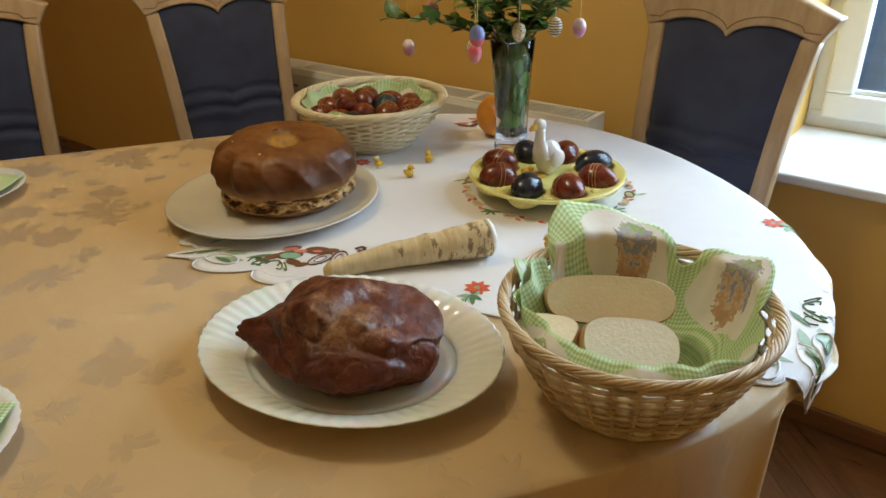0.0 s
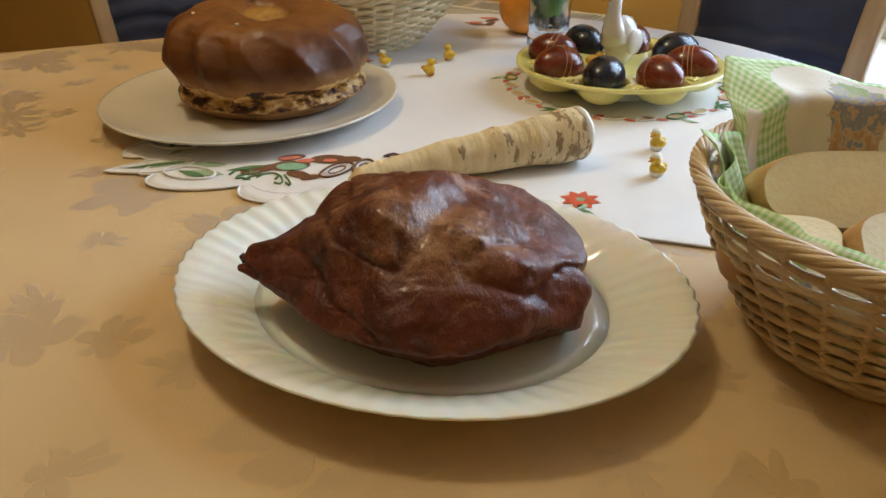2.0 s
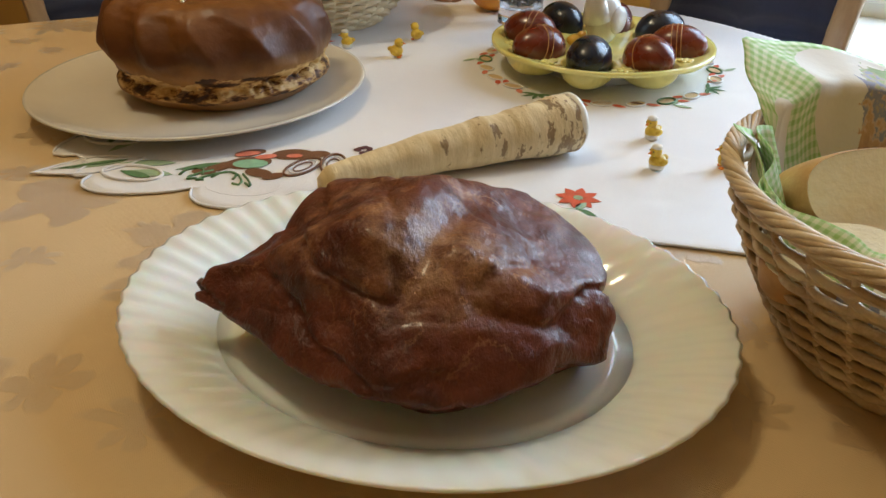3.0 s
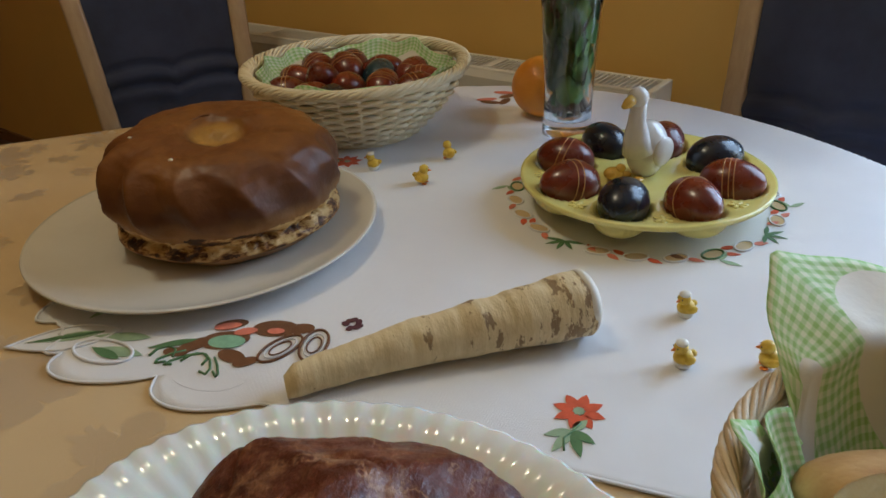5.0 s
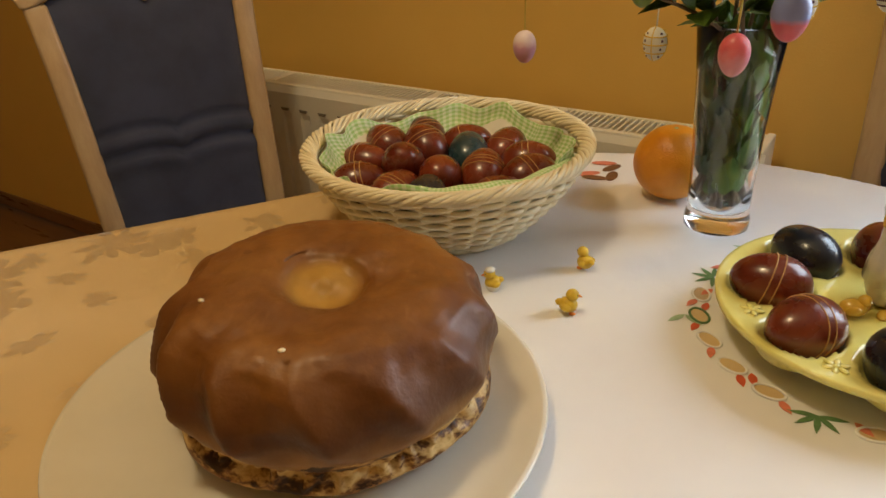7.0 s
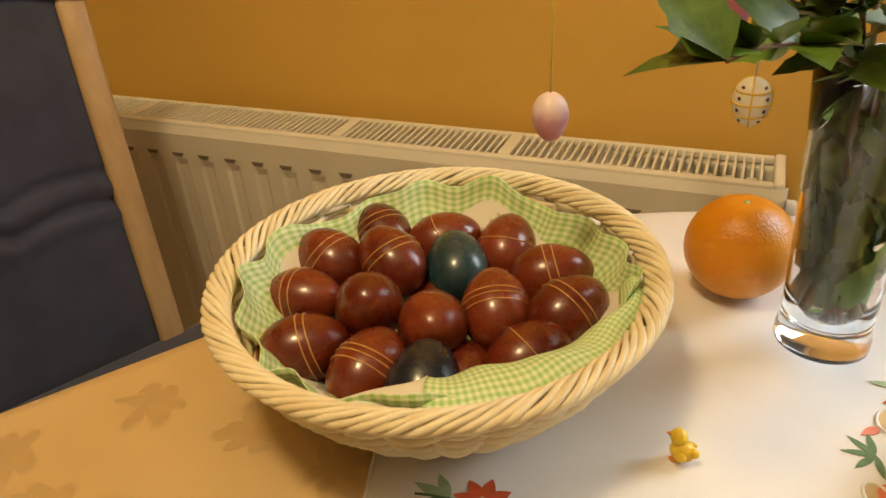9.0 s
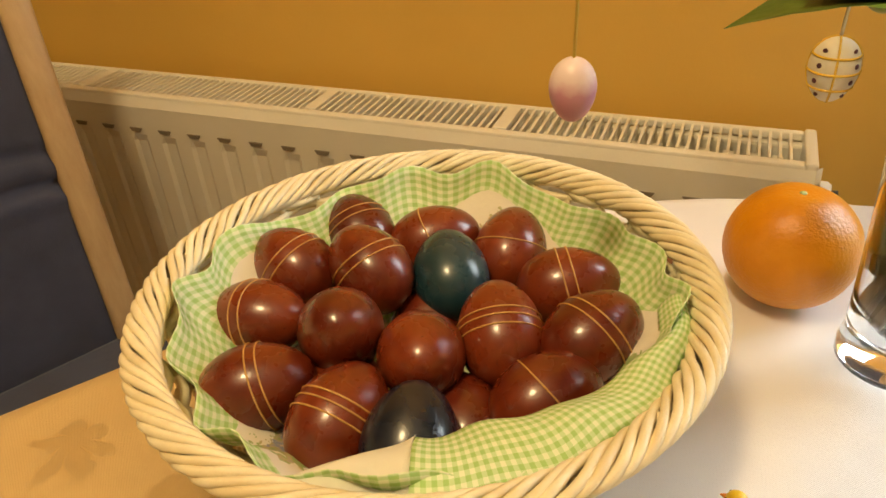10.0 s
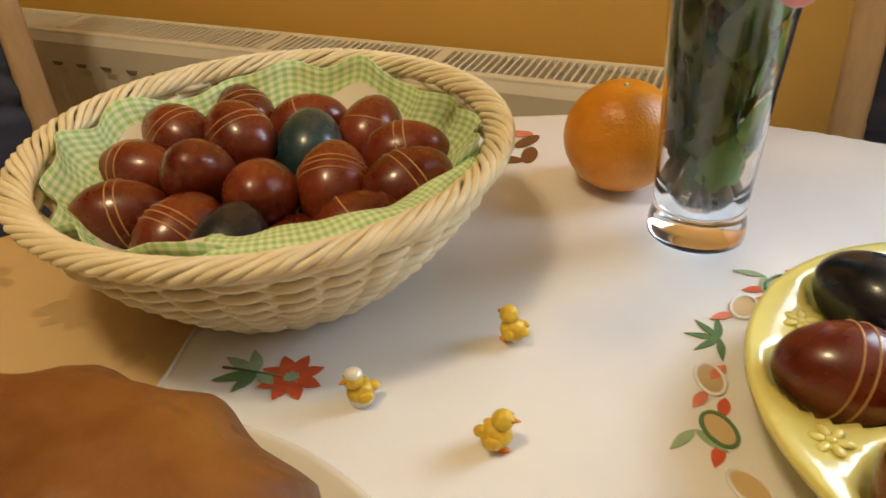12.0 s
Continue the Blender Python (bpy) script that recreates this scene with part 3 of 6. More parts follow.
def tablecloth():
    """Beige cloth: a top and a skirt of soft folds."""
    c = Vector((U * -0.6 + N * MID_N))
    rings, verts, faces = [0.0, 0.25, 0.5, 0.7, 0.82, 0.9, 0.95, 0.98, 1.0], [], []
    dense = []
    for i in range(len(OUTLINE)):
        a, b = Vector(OUTLINE[i]), Vector(OUTLINE[(i + 1) % len(OUTLINE)])
        k = max(1, int((b - a).length / 0.02))
        dense += [a + (b - a) * (j / k) for j in range(k)]
    n = len(dense)
    for s in rings[1:]:
        for p in dense:
            q = Vector(c.xy) + (p - Vector(c.xy)) * s
            verts.append((q.x, q.y, TOP))
    for drop in (0.003, 0.009, 0.03, 0.08, 0.14, 0.2, 0.26):
        for i, p in enumerate(dense):
            a, b = dense[i - 1], dense[(i + 1) % n]
            w = Vector(((b - a).y, -(b - a).x)).normalized()
            fold = 0.010 * math.sin(i * 0.55 + 1.3 * math.sin(i * 0.13)) * smoothstep(0.02, 0.26, drop)
            # the beige cloth ends near the rounded end, where only the white one hangs down
            q = Vector((p.x, p.y, 0))
            stay = 1 - smoothstep(0.085, 0.115, q.dot(U)) * smoothstep(-0.25, -0.10, q.dot(N))
            o = {0.003: 0.0015, 0.009: 0.004}.get(drop, 0.006 + 0.05 * (drop - 0.03)) + fold
            verts.append((p.x + w.x * o, p.y + w.y * o, TOP - (drop if drop < 0.02 else 0.016 + (drop - 0.016) * stay)))
    rows = len(verts) // n
    for k in range(rows - 1):
        faces += [(k * n + i, k * n + (i + 1) % n, (k + 1) * n + (i + 1) % n, (k + 1) * n + i) for i in range(n)]
    verts.append((c.x, c.y, TOP))
    faces += [(len(verts) - 1, (i + 1) % n, i) for i in range(n)]
    bm = bmesh.new()
    me = mesh("t", verts, faces)
    bm.from_mesh(me)
    bmesh.ops.recalc_face_normals(bm, faces=bm.faces[:])
    ob = part("tablecloth", bm, MAT["damask"])
    ob.modifiers.new("cloth", "SOLIDIFY").thickness = 0.0008
    return tagged(ob, "beige damask tablecloth woven with shiny flowers on the table", "tablecloth")


tablecloth()

# ---- white embroidered cloth, laid across the table's end ----
CLOTH = pose(-0.14, 0.27, 0, 0, 0, 15.6)
CLOTH_HALF = 0.45
CLOTH_Z = TOP + 0.0016


def cloth_edge(q, s):
    """Scallops along a side: how far the hem stands out at q (-1 to 1 along it); s: which side."""
    tip = -0.10 * smoothstep(0.90, 1.0, abs(q))
    bump = 0.030 * abs(math.sin(q * math.pi * 4.5 + s)) ** 0.6 * smoothstep(0.30, 0.55, abs(q))
    return -0.014 * (1 - smoothstep(0.90, 1.0, abs(q))) + bump * (1 - smoothstep(0.9, 0.98, abs(q))) + tip * 0.3


def white_cloth():
    top = thing("embroidered_cloth", "square white linen cloth with coloured embroidery and scalloped hem", "tablecloth")
    n = 120
    verts, faces = [], []
    for j in range(n + 1):
        for i in range(n + 1):
            a, b = 2 * i / n - 1, 2 * j / n - 1
            m = max(abs(a), abs(b))
            q = (b if abs(a) >= abs(b) else a) / max(m, 1e-6)
            k = CLOTH_HALF + cloth_edge(q, 0.7 if abs(a) >= abs(b) else 0.2) * m ** 6
            p = CLOTH @ Vector((a * k, b * k, 0))
            verts.append(draped(p.x, p.y, CLOTH_Z, 0.003))
    for j in range(n):
        for i in range(n):
            o = j * (n + 1) + i
            faces.append((o, o + 1, o + n + 2, o + n + 1))
    sheet = part("linen_sheet", (verts, faces), MAT["linen"], top)
    sheet.modifiers.new("cloth", "SOLIDIFY").thickness = 0.0007
    hem = [v for i, v in enumerate(verts) if i // (n + 1) == 0] + [verts[j * (n + 1) + n] for j in range(1, n + 1)] + [verts[n * (n + 1) + i] for i in range(n - 1, -1, -1)] + [verts[j * (n + 1)] for j in range(n - 1, 0, -1)]
    part("stitched_hem", tube([(x, y, z + 0.0004) for x, y, z in hem], 0.0013, 5, True), MAT["linen"], top, "raised white stitched hem")
    return top


white_cloth_thing = white_cloth()


# ---- chairs ----
def chair_back_x(z):
    """Half the outer width of the chair's back at height z."""
    t = max(0.0, (z - 0.45) / 0.55)
    return 0.156 + 0.020 * t + 0.012 * t ** 4


def chair_back_y(z):
    """How far the back leans away at height z."""
    t = max(0.0, z - 0.45)
    return -0.11 * t - 0.16 * t * t


def crest_top(s):
    return 0.985 + 0.054 * max(0.0, math.cos(s * math.pi / 2)) ** 1.1


def pad_top(s):
    """The pad's upper edge: two arches that meet in a dip."""
    return 0.926 + 0.034 * abs(math.sin(abs(s) ** 0.8 * math.pi * 0.85)) ** 0.8 + 0.008 * (1 - abs(s))


def sheet_solid(rows, y_front, y_back):
    """A curved board: rows of (x, z) points, thickened between two depths that follow the lean."""
    n, m = len(rows), len(rows[0])
    verts = [(x, chair_back_y(z) + y_front, z) for r in rows for x, z in r] + [(x, chair_back_y(z) + y_back, z) for r in rows for x, z in r]
    o = n * m
    faces = []
    for j in range(n - 1):
        for i in range(m - 1):
            a = j * m + i
            faces += [(a, a + m, a + m + 1, a + 1), (o + a, o + a + 1, o + a + m + 1, o + a + m)]
    ring = [i for i in range(m)] + [j * m + m - 1 for j in range(1, n)] + [(n - 1) * m + i for i in range(m - 2, -1, -1)] + [j * m for j in range(n - 2, 0, -1)]
    faces += [(ring[k], ring[(k + 1) % len(ring)], o + ring[(k + 1) % len(ring)], o + ring[k]) for k in range(len(ring))]
    return verts, faces


def softened(ob, width, seg=2):
    b = ob.modifiers.new("edge", "BEVEL")
    b.width, b.segments, b.limit_method, b.angle_limit = width, seg, "ANGLE", radians(40)
    return ob


def dining_chair(m):
    c = thing("dining_chair", "pale oak dining chair with dark blue upholstered seat and back", "chair", m, "chairs round the table")
    post_w = 0.036
    for side in (-1, 1):
        rows = []
        for i in range(18):
            z = 0.40 + 0.545 * i / 17
            x = chair_back_x(z)
            rows.append([(side * (x - post_w), z), (side * (x - post_w * 0.5), z), (side * x, z)])
        softened(part("back_post", sheet_solid(rows, 0.016, -0.018), MAT["chair_wood"], c), 0.006)
        leg = [(side * (0.156 - 0.018), chair_back_y(0.45) - 0.09 * (1 - k / 6) ** 2, 0.42 * k / 6) for k in range(7)]
        part("leg", tube(leg, [0.016 + 0.004 * k / 6 for k in range(7)], 10), MAT["chair_wood"], c)
        part("leg", revolve([(0, 0), (0.014, 0), (0.018, 0.2), (0.022, 0.41), (0, 0.41)], 14), MAT["chair_wood"], c, m=pose(side * 0.185, 0.40, 0))
        part("seat_rail", box(side * 0.15 - 0.012, 0.0, 0.37, side * 0.15 + 0.012, 0.40, 0.43, 0.003), MAT["chair_wood"], c, m=pose(0, 0, 0, 0, 0, -side * 4))
    # crest rail: an arched board, with an oval opening in its middle
    cols = 48
    rows = []
    for j in range(9):
        r = []
        for i in range(cols + 1):
            s = 2 * i / cols - 1
            lo, hi = pad_top(s * 1.08) - 0.004, crest_top(s)
            if abs(s) > 0.86:
                lo = max(lo, 0.940)
            z = lo + (hi - lo) * j / 8
            w = chair_back_x(0.97) + 0.026 * (j / 8) ** 1.3
            r.append((s * w, z))
        rows.append(r)
    verts, faces = sheet_solid(rows, 0.019, -0.020)
    ex, ez, a, b = 0.0, 0.995, 0.052, 0.0150
    out = part("crest_rail", (verts, faces), MAT["chair_wood"], c, "arched crest rail with an oval opening")
    cut = new("cutter", mesh("cutter", *moved(revolve([(0, -0.2), (1, -0.2), (1, 0.2), (0, 0.2)], 32), pose(ex, chair_back_y(ez), ez, 90, 0, 0) @ Matrix.Diagonal((a, b, 1, 1)))))
    boo = out.modifiers.new("opening", "BOOLEAN")
    boo.object, boo.solver = cut, "EXACT"
    dg = bpy.context.evaluated_depsgraph_get()
    me = bpy.data.meshes.new_from_object(out.evaluated_get(dg))
    out.modifiers.clear()
    out.data = me
    bpy.data.objects.remove(cut)
    softened(out, 0.005)
    # a routed line along the crest
    line = []
    for i in range(cols + 1):
        s = (2 * i / cols - 1) * 0.97
        z = pad_top(s * 1.08) + 0.013 if abs(s) < 0.80 else 0.957
        line.append((s * (chair_back_x(0.97) + 0.003), chair_back_y(z) + 0.0195, z))
    part("routed_line", tube(line, 0.0012, 5), MAT["routed"], out)
    # back pad, puffed, with stitched seams low down
    g = 60
    verts, faces = [], []
    for k in (1, -1):
        for j in range(g + 1):
            for i in range(25):
                s = 2 * i / 24 - 1
                z = 0.47 + (pad_top(s) - 0.47) * j / g
                x = s * (chair_back_x(z) - post_w + 0.003)
                e = (1 - abs(s) ** 6) * (1 - abs(2 * j / g - 1) ** 10)
                puff = 0.014 * e
                for zs in (0.690, 0.728):
                    seam = zs + 0.012 * abs(math.sin(s * math.pi)) ** 0.7
                    puff -= 0.008 * math.exp(-((z - seam) / 0.006) ** 2) * (k > 0)
                    puff += 0.006 * math.exp(-((z - seam + 0.017) / 0.012) ** 2) * (k > 0)
                verts.append((x, chair_back_y(z) + (0.006 + puff if k > 0 else -0.008 - puff * 0.5), z))
    o = (g + 1) * 25
    for j in range(g):
        for i in range(24):
            q = j * 25 + i
            faces += [(q, q + 25, q + 26, q + 1), (o + q, o + q + 1, o + q + 26, o + q + 25)]
    part("back_pad", (verts, faces), MAT["velvet"], c, "dark blue padded back with stitched seams")
    part("seat", box(-0.20, -0.01, 0.42, 0.20, 0.42, 0.475, 0.022, 4), MAT["velvet"], c, "dark blue padded seat")
    part("front_rail", box(-0.19, 0.388, 0.37, 0.19, 0.412, 0.425, 0.003), MAT["chair_wood"], c, smooth=False)
    part("rear_rail", box(-0.14, -0.012, 0.37, 0.14, 0.012, 0.43, 0.003), MAT["chair_wood"], c, smooth=False)
    return c


def chair_pose(u, n, turn):
    p = U * u + N * n
    return pose(p.x, p.y, 0, 0, 0, turn)


# local +y is the way the sitter looks; those along the far side look across the table
_a = math.degrees(math.atan2(N.y, N.x)) - 90
chair = dining_chair(chair_pose(-0.358, -1.195, _a + 8))
copy_thing(chair, chair_pose(-0.975, -1.150, _a))
copy_thing(chair, pose(-0.0375, 0.697, 0, 0, 0, 172))


# ceiling lamp over the table
lamp = thing("ceiling_lamp", "round opal glass ceiling lamp hanging over the table", "lamp", pose(LAMP[0], LAMP[1], 0))
part("rod", tube([(0, 0, HIGH - 0.02), (0, 0, LAMP[2] + 0.16)], 0.006, 10), MAT["dark_gap"], lamp)
part("canopy", revolve([(0, HIGH - 0.03), (0.05, HIGH - 0.03), (0.05, HIGH), (0, HIGH)], 24), MAT["white_paint"], lamp)
part("shade", revolve([(0.015, LAMP[2] + 0.17), (0.05, LAMP[2] + 0.16), (0.075, LAMP[2] + 0.13), (0.072, LAMP[2] + 0.129), (0.048, LAMP[2] + 0.156), (0.015, LAMP[2] + 0.166)], 32, closed=True), MAT["lamp_glass"], lamp)


# ---- plates ----
def oval_plate():
    """White oval platter with a fluted, scalloped rim."""
    flutes = 56
    prof = [(0.0, 0.004), (0.55, 0.004), (0.60, 0.000), (0.63, 0.000), (0.66, 0.005), (0.74, 0.012), (0.88, 0.022), (0.98, 0.0285), (1.0, 0.0305),
            (0.985, 0.0315), (0.88, 0.0255), (0.76, 0.0165), (0.70, 0.0100), (0.62, 0.0075), (0.30, 0.0070), (0.0, 0.0070)]

    def change(a, r, z, k):
        w = math.cos(a * flutes)
        rim = smoothstep(0.70, 1.0, r)
        f = 1 + 0.0030 * w * rim ** 3
        return (0.177 * r * f * math.cos(a), 0.141 * r * f * math.sin(a), z + 0.0006 * w * smoothstep(0.68, 0.80, r))

    p = thing("oval_platter", "white oval platter with a fluted scalloped rim holding smoked ham", "plate", pose(-0.047, -0.308, TOP + 0.0008, 0, 0, 14))
    rim = prof[4:13]
    part("rim", revolve(rim, 352, lambda a, r, z, k: change(a, r, z, k + 4), closed=True), MAT["porcelain"], p, "fluted scalloped rim")
    part("well", revolve([(max(r, 1e-5), z) for r, z in prof[:5] + prof[12:]], 96, lambda a, r, z, k: (0.177 * r * math.cos(a), 0.141 * r * math.sin(a), z)), MAT["porcelain"], p)
    return p


def round_plate(name, label, r, m, mat, group=""):
    prof = [(1e-5, 0.005), (0.50 * r, 0.005), (0.54 * r, 0.0), (0.60 * r, 0.0), (0.64 * r, 0.004), (0.85 * r, 0.009), (0.97 * r, 0.0165), (r, 0.0195), (0.995 * r, 0.0212), (0.975 * r, 0.0205),
            (0.93 * r, 0.0165), (0.86 * r, 0.0130), (0.80 * r, 0.0110), (0.66 * r, 0.0095), (0.40 * r, 0.0090), (1e-5, 0.0090)]
    p = thing(name, label, "plate", m, group)
    part("dish", revolve(prof, 128), mat, p)
    return p


oval_plate()
round_plate("cake_plate", "round cream stoneware plate under the ring cake", 0.175, pose(-0.468, -0.062, TOP + 0.002), MAT["stoneware"])


# ---- smoked ham ----
def ham():
    bm = bmesh.new()
    bmesh.ops.create_icosphere(bm, subdivisions=6, radius=1)
    # broad flat cuts give the lump its planes: a way and how far out each lies
    cuts = [((-0.62, -0.62, 0.48), 0.76), ((0.25, -0.78, 0.57), 0.80), ((0.86, -0.40, 0.32), 0.84), ((-0.30, -0.72, -0.62), 0.80), ((0.45, -0.68, -0.58), 0.82), ((0.66, 0.10, 0.75), 0.70),
            ((-0.50, 0.25, 0.83), 0.84), ((0.05, 0.75, 0.66), 0.85), ((0.98, 0.1, -0.15), 0.90), ((0.1, -0.15, 0.98), 0.90), ((-0.80, 0.55, -0.1), 0.84), ((-0.72, -0.45, -0.52), 0.78)]
    cuts = [(Vector(c).normalized(), k * 0.955) for c, k in cuts]
    for v in bm.verts:
        d = v.co.normalized()
        r = 1.0
        for c, k in cuts:
            f = d.dot(c)
            if f > 0.05:
                h = k / f
                # smooth minimum keeps the ridges a little round
                e = max(0.0, 0.10 - abs(r - h)) / 0.10
                r = min(r, h) - e * e * 0.012
        p = d * r
        w = 0.075 * noise.noise(p * 2.1 + Vector((5.0, 1.0, 2.0))) + 0.042 * noise.noise(p * 4.6) + 0.013 * noise.noise(p * 9.5) + 0.004 * noise.noise(p * 21)
        # wrinkles of the skin, running over the top
        crease = abs(noise.noise(Vector((p.x * 2.4 + 0.5 * p.y, p.y * 1.5, p.z * 1.7)) + Vector((9, 2, 4))))
        w -= 0.045 * math.exp(-(crease / 0.05) ** 2)
        fine = abs(noise.noise(p * 5.2 + Vector((3, 8, 1))))
        w -= 0.016 * math.exp(-(fine / 0.05) ** 2)
        q = p * (1 + w)
        x, y, z = q
        tip = smoothstep(-0.62, -1.0, d.x)
        q = Vector((x * 0.116, y * 0.087, z * 0.065))
        q.x -= 0.012 * tip
        q.z = q.z * (1 - 0.45 * tip) - 0.006 * tip
        q.y *= 1 - 0.45 * tip
        if y > 0:
            q.y *= 1 + 0.26 * smoothstep(0.0, 0.6, y)
        q.z += 0.003 * smoothstep(0.05, 0.75, y) * max(0.0, 1 - abs(x + 0.25) * 0.9) * smoothstep(-0.2, 0.4, z)
        # the cleft over the crown, open to the front
        q.z -= 0.010 * math.exp(-((x - 0.12 - 0.3 * y) / 0.09) ** 2) * max(0, z) * smoothstep(0.7, -0.3, y)
        if q.z < -0.034:
            q.z = -0.034 + (q.z + 0.034) * 0.12
        v.co = q
    h = thing("smoked_ham", "dark reddish brown lump of smoked ham with wrinkled skin", "ham", pose(-0.037, -0.322, TOP + 0.0430, 0, 0, 27))
    ob = part("meat", bm, None, h)
    part("knotted_tip", tube([(-0.104, 0, -0.004), (-0.117, 0.001, -0.004), (-0.123, 0.003, -0.001), (-0.126, 0.003, 0.003)], [0.010, 0.0055, 0.0035, 0.0022], 10), MAT["ham_tip"], h, "dark dried tip")
    k = Nodes("smoked_ham_skin")
    big, mid, thin = k.noise(16, 5, 0.6), k.noise(60, 4, 0.6), k.noise(220, 3)
    col = k.ramp(k.math("ADD", k.math("MULTIPLY", big, 0.6), k.math("MULTIPLY", mid, 0.4)), (0.30, (0.030, 0.008, 0.004)), (0.45, (0.088, 0.020, 0.009)), (0.60, (0.150, 0.037, 0.015)), (0.78, (0.25, 0.095, 0.040)))
    x, y, z = k.axes(k.coords())
    # the bared crown, where fat and sinew show
    gap = k.vmath("LENGTH", k.vmath("MULTIPLY", k.vmath("SUBTRACT", k.coords(), (0.012, -0.030, 0.048)), (1.0, 1.0, 1.0)))
    bare = k.math("MULTIPLY", k.ramp(k.math("ADD", gap, k.math("MULTIPLY", k.math("SUBTRACT", mid, 0.5), 0.05)), (0.018, 1.0), (0.046, 0.0)), k.ramp(k.noise(75, 5, 0.7), (0.40, 0.15), (0.58, 1.0)))
    col = k.mix(k.math("MULTIPLY", bare, 0.75), col, (0.36, 0.20, 0.10))
    fat = k.math("MULTIPLY", k.ramp(z, (0.022, 0.0), (0.040, 1.0)), k.ramp(k.noise(30, 6, 0.75), (0.50, 0.0), (0.64, 1.0)))
    col = k.mix(k.math("MULTIPLY", fat, 0.75), col, (0.33, 0.17, 0.075))
    # thin pale seams of fat where the skin has split, mostly over the upper half
    seam = k.ramp(k.math("ABSOLUTE", k.math("SUBTRACT", k.noise(22, 5, 0.62), 0.5)), (0.0, 1.0), (0.016, 0.0))
    seam = k.math("MULTIPLY", seam, k.math("MULTIPLY", k.ramp(z, (0.002, 0.12), (0.034, 1.0)), k.ramp(k.noise(14, 3), (0.42, 0.1), (0.58, 1.0))))
    col = k.mix(k.math("MULTIPLY", seam, 0.7), col, (0.42, 0.22, 0.10))
    ob.data.materials.append(k.end(col, k.math("MULTIPLY_ADD", mid, 0.60, 0.12), k.bump(k.noise(90, 5, 0.7, k.vmath("MULTIPLY", k.coords(), (1, 0.5, 0.7))), 0.75, 0.0040, k.bump(thin, 0.3, 0.0008)), Specular_IOR_Level=0.32, Coat_Weight=0.16, Coat_Roughness=0.14))


ham()


# ---- ring cake ----
def cake():
    prof = [(1e-5, 0.000), (0.060, 0.0), (0.098, 0.001), (0.108, 0.006), (0.1195, 0.013), (0.1185, 0.018), (0.115, 0.0215), (0.1145, 0.024), (0.118, 0.028), (0.1225, 0.035), (0.1245, 0.044), (0.1235, 0.053), (0.120, 0.062),
            (0.113, 0.071), (0.104, 0.0785), (0.094, 0.0830), (0.080, 0.0858), (0.062, 0.0866), (0.046, 0.0862), (0.0385, 0.0852), (0.0330, 0.0835), (0.0285, 0.0805), (0.0230, 0.0788), (0.012, 0.0783), (0.004, 0.0782)]
    # finer rows for the flutes and cracks
    fine = []
    for (r0, z0), (r1, z1) in zip(prof, prof[1:]):
        for j in range(4):
            fine.append((r0 + (r1 - r0) * j / 4, z0 + (z1 - z0) * j / 4))
    fine.append(prof[-1])
    rows = len(fine)

    def change(a, r, z, k):
        up = k > 20
        side = smoothstep(0.030, 0.045, z) * (1 - smoothstep(0.072, 0.0845, z)) if k < rows * 0.8 else 0
        # slanting flutes: broad swells with a narrower groove between them, deeper on one side
        turn = a * 13 + (z - 0.03) * 70
        w = 0.55 * (1 - abs(math.sin(turn / 2)) ** 0.9) + 0.45 * (0.5 + 0.5 * math.cos(turn))
        f = r + side * (0.0098 + 0.0034 * math.cos(a - 3.8)) * (w - 0.4)
        if k > rows * 0.8 and r < 0.040:
            f *= 1 + 0.16 * noise.noise(Vector((math.cos(a) * 1.4, math.sin(a) * 1.4, 7.0)))
        p = Vector((math.cos(a) * 2, math.sin(a) * 2, z * 30))
        f += (0.0028 * noise.noise(p) + 0.0010 * noise.noise(p * 4)) * smoothstep(0.02, 0.1, r)
        crack = math.exp(-((z - 0.0225 - 0.0035 * math.sin(a * 2 + 0.5)) / 0.005) ** 2)
        if r > 0.09:
            f -= crack * (0.004 + 0.012 * max(-0.2, noise.noise(Vector((math.cos(a) * 11, math.sin(a) * 11, z * 170)))) + 0.006 * noise.noise(Vector((math.cos(a) * 30, math.sin(a) * 30, z * 300))))
        z2 = z + (0.0032 * noise.noise(Vector((r * math.cos(a) * 22, r * math.sin(a) * 22, 4.0))) + 0.0009 * noise.noise(Vector((r * math.cos(a) * 80, r * math.sin(a) * 80, 2.0)))) * smoothstep(0.03, 0.08, z) + 0.004 * math.cos(a - 2.6) * smoothstep(0.05, 0.085, z)
        return (0.925 * f * math.cos(a), 0.925 * f * math.sin(a), z2 * 1.23)

    c = thing("ring_cake", "brown baked ring cake with fluted sides and cracked pale band", "cake", pose(-0.454, -0.040, TOP + 0.0112, 0, 0, 10))
    k = Nodes("baked_crust")
    p = k.coords()
    x, y, z = k.axes(p)
    big, mid, thin = k.noise(14, 5), k.noise(70, 4), k.noise(260, 3)
    crust = k.ramp(k.math("ADD", k.math("MULTIPLY", big, 0.7), k.math("MULTIPLY", mid, 0.3)), (0.32, (0.150, 0.048, 0.008)), (0.5, (0.225, 0.082, 0.013)), (0.7, (0.285, 0.118, 0.020)))
    crumb = k.ramp(k.noise(34, 4, 0.65, k.vmath("MULTIPLY", p, (1, 1, 3.0))), (0.42, (0.040, 0.014, 0.004)), (0.48, (0.20, 0.085, 0.022)), (0.53, (0.52, 0.32, 0.105)), (0.62, (0.66, 0.46, 0.19)))
